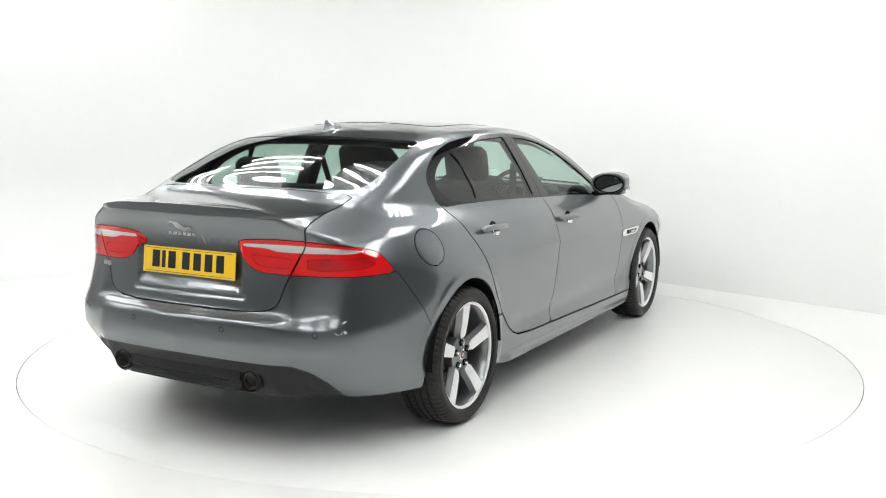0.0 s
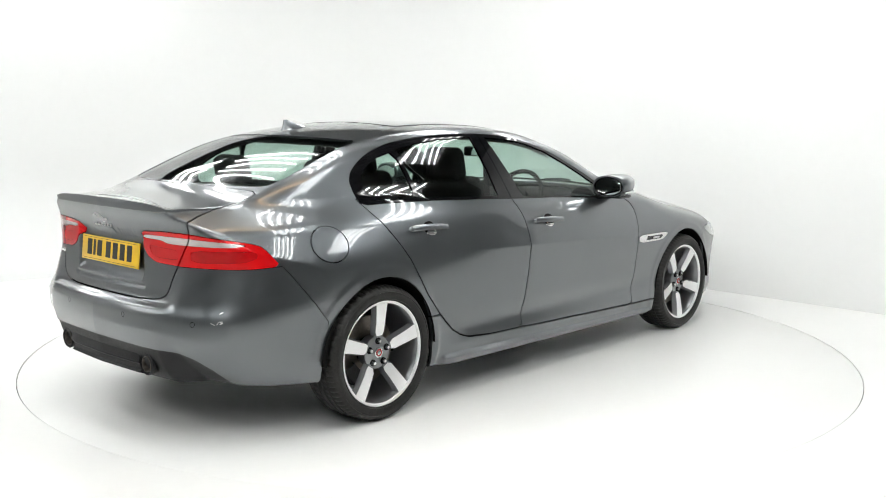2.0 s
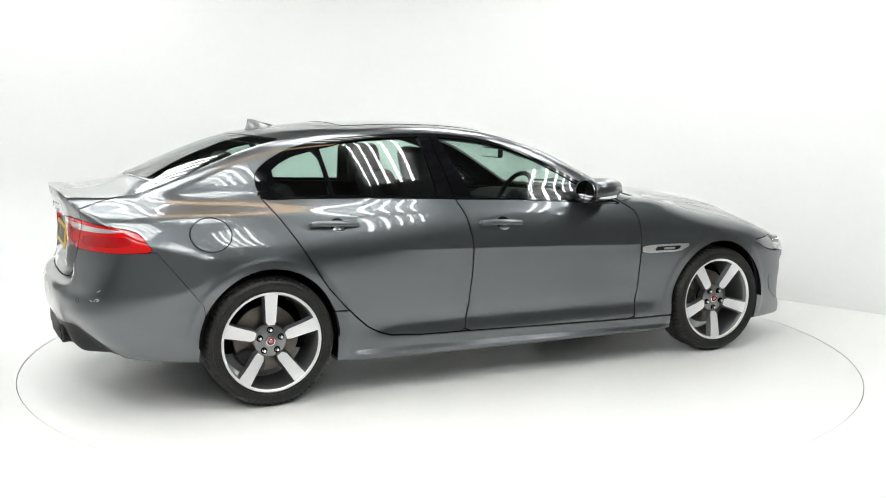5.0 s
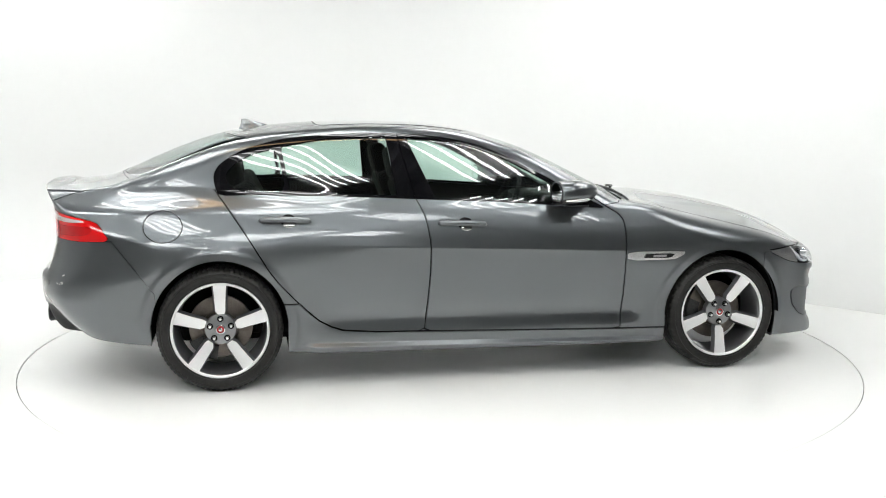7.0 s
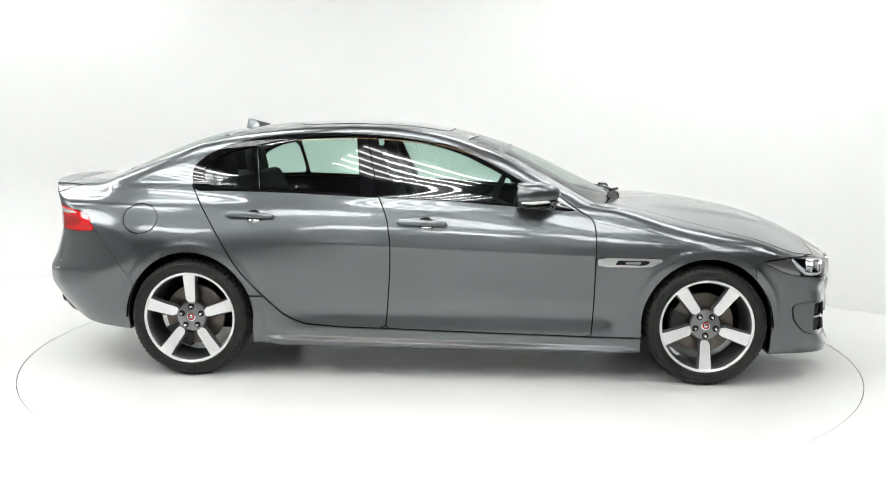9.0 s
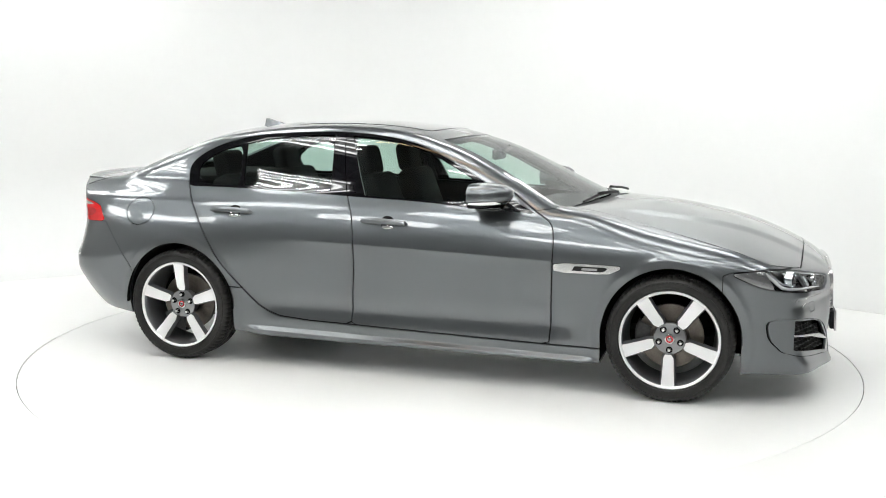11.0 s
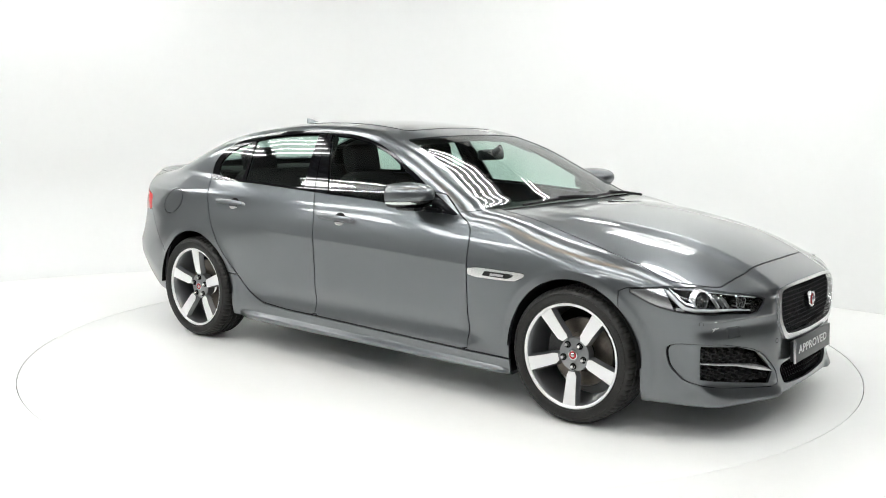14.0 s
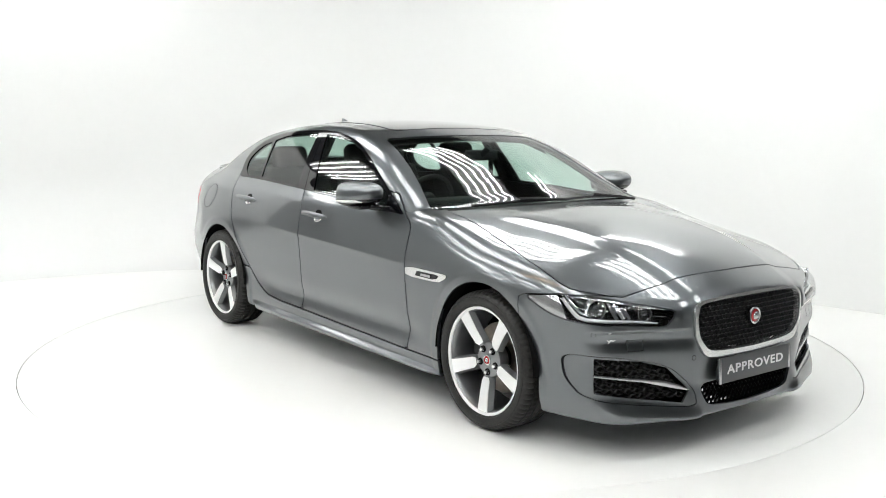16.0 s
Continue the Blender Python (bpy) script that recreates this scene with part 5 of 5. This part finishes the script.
for s in (0.25, 0.655):
    for sgn in (-1, 1):
        p = at_tail(s, 0.566)
        n = smooth_normal(p)
        if sgn > 0:
            p, n = Vector((p.x, -p.y, p.z)), Vector((n.x, -n.y, n.z))
        ob = part("parking_sensor", lathe([(0.0, 0.0012), (0.0085, 0.0012), (0.0095, 0.0), (0.0115, 0.0), (0.012, -0.004)], 24, "z"), M["paint"], rear_bumper, "round parking sensor")
        ob.matrix_basis = Matrix.Translation(p) @ n.to_track_quat("Z", "Y").to_matrix().to_4x4()
        ringd = part("sensor_ring", lathe([(0.0096, 0.0011), (0.0118, 0.0011)], 24, "z"), M["dark"], ob)
for s, z, r in ((0.38, 0.43, 0.010), (0.80, 0.55, 0.010)):
    for sgn in (-1, 1):
        p = at_nose(s, z)
        n = smooth_normal(p)
        if sgn > 0:
            p, n = Vector((p.x, -p.y, p.z)), Vector((n.x, -n.y, n.z))
        ob = part("parking_sensor", lathe([(0.0, 0.0012), (r * 0.85, 0.0012), (r, 0.0), (r, -0.004)], 24, "z"), M["paint"], front_bumper, "round parking sensor")
        ob.matrix_basis = Matrix.Translation(p) @ n.to_track_quat("Z", "Y").to_matrix().to_4x4()
        part("sensor_ring", lathe([(r * 0.95, 0.0010), (r * 1.15, 0.0010)], 24, "z"), M["dark"], ob)


# --- small scuffs on the bumpers ---
rng = random.Random(5)
for base, n_marks, spread, host in ((at_tail(0.735, 0.600), 6, 0.030, rear_bumper), (at_nose(0.735, 0.535), 5, 0.030, front_bumper)):
    for _ in range(n_marks):
        s_, z_ = -base.y + rng.uniform(-spread, spread) * 0.5, base.z + rng.uniform(-spread, spread)
        p = at_tail(s_, z_) if host is rear_bumper else at_nose(s_, z_)
        nrm = smooth_normal(p)
        l, w_ = rng.uniform(0.005, 0.013), rng.uniform(0.0012, 0.0026)
        chip = slab([(-l, 0), (-l * 0.3, -w_), (l * 0.6, -w_ * 0.7), (l, w_ * 0.2), (l * 0.2, w_), (-l * 0.6, w_ * 0.6)], 0.0006)
        ob = part("scuff", chip, M["platewhite"], host, "small pale paint chip")
        ob.matrix_basis = Matrix.Translation(p) @ nrm.to_track_quat("Z", "Y").to_matrix().to_4x4() @ pose(0, 0, 0, 0, 0, rng.uniform(-50, 50))


# ---------- the cabin ----------
def cushion(w, d, h, r=0.05):
    b = box(0, 0, 0, d, w, h, r, 4)
    for v in b.verts:
        v.co.z += 0.018 * math.cos(v.co.y / (w / 2) * 1.6) if v.co.z > 0 else 0
    return b


def seat(x, y):
    """A front seat: cushion, leaning backrest, head restraint on two rods."""
    e = empty("front_seat", car)
    tagged(e, "dark leather front seat")
    b = cushion(0.50, 0.52, 0.16)
    bmesh.ops.transform(b, matrix=pose(x + 0.05, y, 0.50, 0, -10, 0), verts=b.verts)
    part("seat_cushion", b, M["leather"], e)
    b = cushion(0.48, 0.14, 0.62, 0.05)
    for v in b.verts:
        v.co.y *= 1.0 - 0.22 * max(0, v.co.z / 0.31 - 0.2)
    bmesh.ops.transform(b, matrix=pose(x - 0.30, y, 0.80, 0, -20, 0), verts=b.verts)
    part("backrest", b, M["leather"], e)
    b = cushion(0.26, 0.10, 0.18, 0.04)
    bmesh.ops.transform(b, matrix=pose(x - 0.44, y, 1.17, 0, -12, 0), verts=b.verts)
    part("head_restraint", b, M["leather"], e)
    for k in (-0.06, 0.06):
        part("rod", tube([(x - 0.44, y + k, 1.05), (x - 0.45, y + k, 1.14)], 0.007, 8), M["chrome"], e)
    b = box(x, y, 0.36, 0.45, 0.40, 0.16, 0.02)
    part("seat_base", b, M["dark"], e)
    return e


seat(0.02, -0.37)
seat(0.02, 0.37)
bench = cushion(1.28, 0.50, 0.18)
bmesh.ops.transform(bench, matrix=pose(-0.83, 0, 0.52, 0, -8, 0), verts=bench.verts)
bench_ob = part("rear_bench", bench, M["leather"], car, "dark leather rear bench")
bb = cushion(1.26, 0.15, 0.60)
bmesh.ops.transform(bb, matrix=pose(-1.17, 0, 0.80, 0, -26, 0), verts=bb.verts)
part("bench_back", bb, M["leather"], bench_ob)
for y in (-0.40, 0.40):
    hr = cushion(0.26, 0.10, 0.17, 0.04)
    bmesh.ops.transform(hr, matrix=pose(-1.34, y, 1.13, 0, -12, 0), verts=hr.verts)
    part("head_restraint", hr, M["leather"], bench_ob)
shelf = box(-1.62, 0, 1.055, 0.56, 1.04, 0.03, 0.01)
part("parcel_shelf", shelf, M["leather"], car, "dark parcel shelf")

dash = bmesh.new()
prof = [(0.42, 0.60), (0.40, 0.78), (0.44, 0.90), (0.55, 0.950), (0.72, 0.955), (0.88, 0.935), (0.95, 0.90), (0.95, 0.60)]
ys = np.linspace(-0.74, 0.74, 25)
rr = [[dash.verts.new((px_ + 0.05 * (abs(y) / 0.74) ** 2 * (1 if px_ < 0.6 else 0) - 0.10 * (abs(y) / 0.74) ** 2 * (1 if px_ > 0.8 else 0), y, pz_ - 0.02 * (abs(y) / 0.74) ** 2)) for px_, pz_ in prof] for y in ys]
for a, b in zip(rr, rr[1:]):
    for k in range(len(prof) - 1):
        dash.faces.new((a[k], a[k + 1], b[k + 1], b[k]))
bmesh.ops.recalc_face_normals(dash, faces=dash.faces)
dash_ob = part("dashboard", dash, M["leather"], car, "dark soft-touch dashboard")
part("binnacle", box(0.50, -0.37, 0.955, 0.20, 0.36, 0.07, 0.03, 3), M["leather"], dash_ob)
part("centre_screen", box(0.405, 0.0, 0.86, 0.015, 0.24, 0.14, 0.006), M["trim"], dash_ob, "black centre screen")
part("dash_trim", box(0.405, 0.38, 0.80, 0.012, 0.55, 0.03, 0.004), M["satin"], dash_ob)
for y in (-0.60, -0.16, 0.16, 0.60):
    part("air_vent", box(0.408, y, 0.865, 0.014, 0.11, 0.055, 0.01), M["satin"], dash_ob, "silver air vent")

ring = lathe([(0.182 + 0.014 * math.cos(a), 0.014 * math.sin(a)) for a in np.linspace(0, 2 * math.pi, 12, endpoint=False)], 48, "x", closed=True)
hubm = lathe([(0.0, -0.035), (0.05, -0.032), (0.075, -0.015), (0.07, 0.02), (0.0, 0.02)], 24, "x")
wm = pose(0.245, -0.37, 0.935, 0, 24, 0)
bmesh.ops.transform(ring, matrix=wm, verts=ring.verts)
wheel_ob = part("steering_wheel", ring, M["leather"], car, "black leather steering wheel")
bmesh.ops.transform(hubm, matrix=wm, verts=hubm.verts)
part("steering_boss", hubm, M["leather"], wheel_ob)
for a in (90, 270, 180):
    ca, sa = math.cos(radians(a)), math.sin(radians(a))
    p0, p1 = wm @ Vector((0, 0.06 * sa, 0.06 * ca)), wm @ Vector((0, 0.18 * sa, 0.18 * ca))
    part("steering_spoke", tube([p0, p1], 0.016, 8, flat=0.5), M["satin"] if a != 180 else M["leather"], wheel_ob)
part("steering_column", tube([wm @ Vector((0.02, 0, 0)), wm @ Vector((0.25, 0, 0))], 0.045, 12), M["leather"], wheel_ob)

rvm = part("rear_view_mirror", box(0.30, 0.0, 1.215, 0.035, 0.24, 0.065, 0.016, 3), M["plastic"], car, "black rear-view mirror")
part("mirror_pane", box(0.281, 0.0, 1.215, 0.002, 0.215, 0.05), G["mirror"], rvm)
part("mirror_stalk", tube([(0.31, 0, 1.22), (0.37, 0, 1.262)], 0.018, 10), M["plastic"], rvm)
part("console", box(0.12, 0, 0.52, 0.75, 0.24, 0.28, 0.04), M["leather"], car, "dark centre console")
part("cabin_floor", box(-0.2, 0, 0.30, 2.3, 1.5, 0.05, 0.01), M["dark"], car, "dark carpeted cabin floor")

# inner faces: door cards, pillars and headlining follow the skin a hand's breadth inside
cards = cut(SKIN["front_door"], lambda p: 0.30 - p[:, 2])[0]
pair("door_card", cards, M["leather"], front_doors, out=-0.055, lip=0, label="dark door card")
pair("door_card", cut(SKIN["rear_door"], lambda p: 0.30 - p[:, 2])[0], M["leather"], rear_doors, out=-0.055, lip=0, label="dark door card")
lining = cut(SKIN["liner"], lambda p: np.maximum(1.10 - p[:, 2], np.maximum(p[:, 0] - 0.16, -1.45 - p[:, 0])))[0]
panel("headlining", lining, M["lining"], car, "both", out=-0.045, lip=0, label="pale cloth headlining")
for sgn in (-1, 1):
    part("pillar_trim", tube([(-0.43, sgn * 0.60, 1.31), (-0.40, sgn * 0.70, 1.15), (-0.37, sgn * 0.775, 1.0)], 0.035, 10, flat=0.6), M["leather"], car, "dark pillar trim")
    part("belt", tube([(-0.40, sgn * 0.66, 1.18), (-0.34, sgn * 0.62, 0.95), (-0.30, sgn * 0.60, 0.70)], 0.022, 6, flat=0.12), M["dark"], car, "dark seat belt")


# ---------- what moves: the turntable and the car on it ----------
def motions():
    START, RATE = 61.45, -7.140
    rows_car, rows_table = [], []
    for i in range(17):
        a = START + RATE * i
        turn_now = pose(0, 0, 0, 0, 0, a)
        rows_table.append((float(i), turn_now))
        rows_car.append((float(i), turn_now @ pose(0.067, 0.0158, 0)))
    walk(turntable_thing, rows_table)
    walk(car, rows_car)


motions()
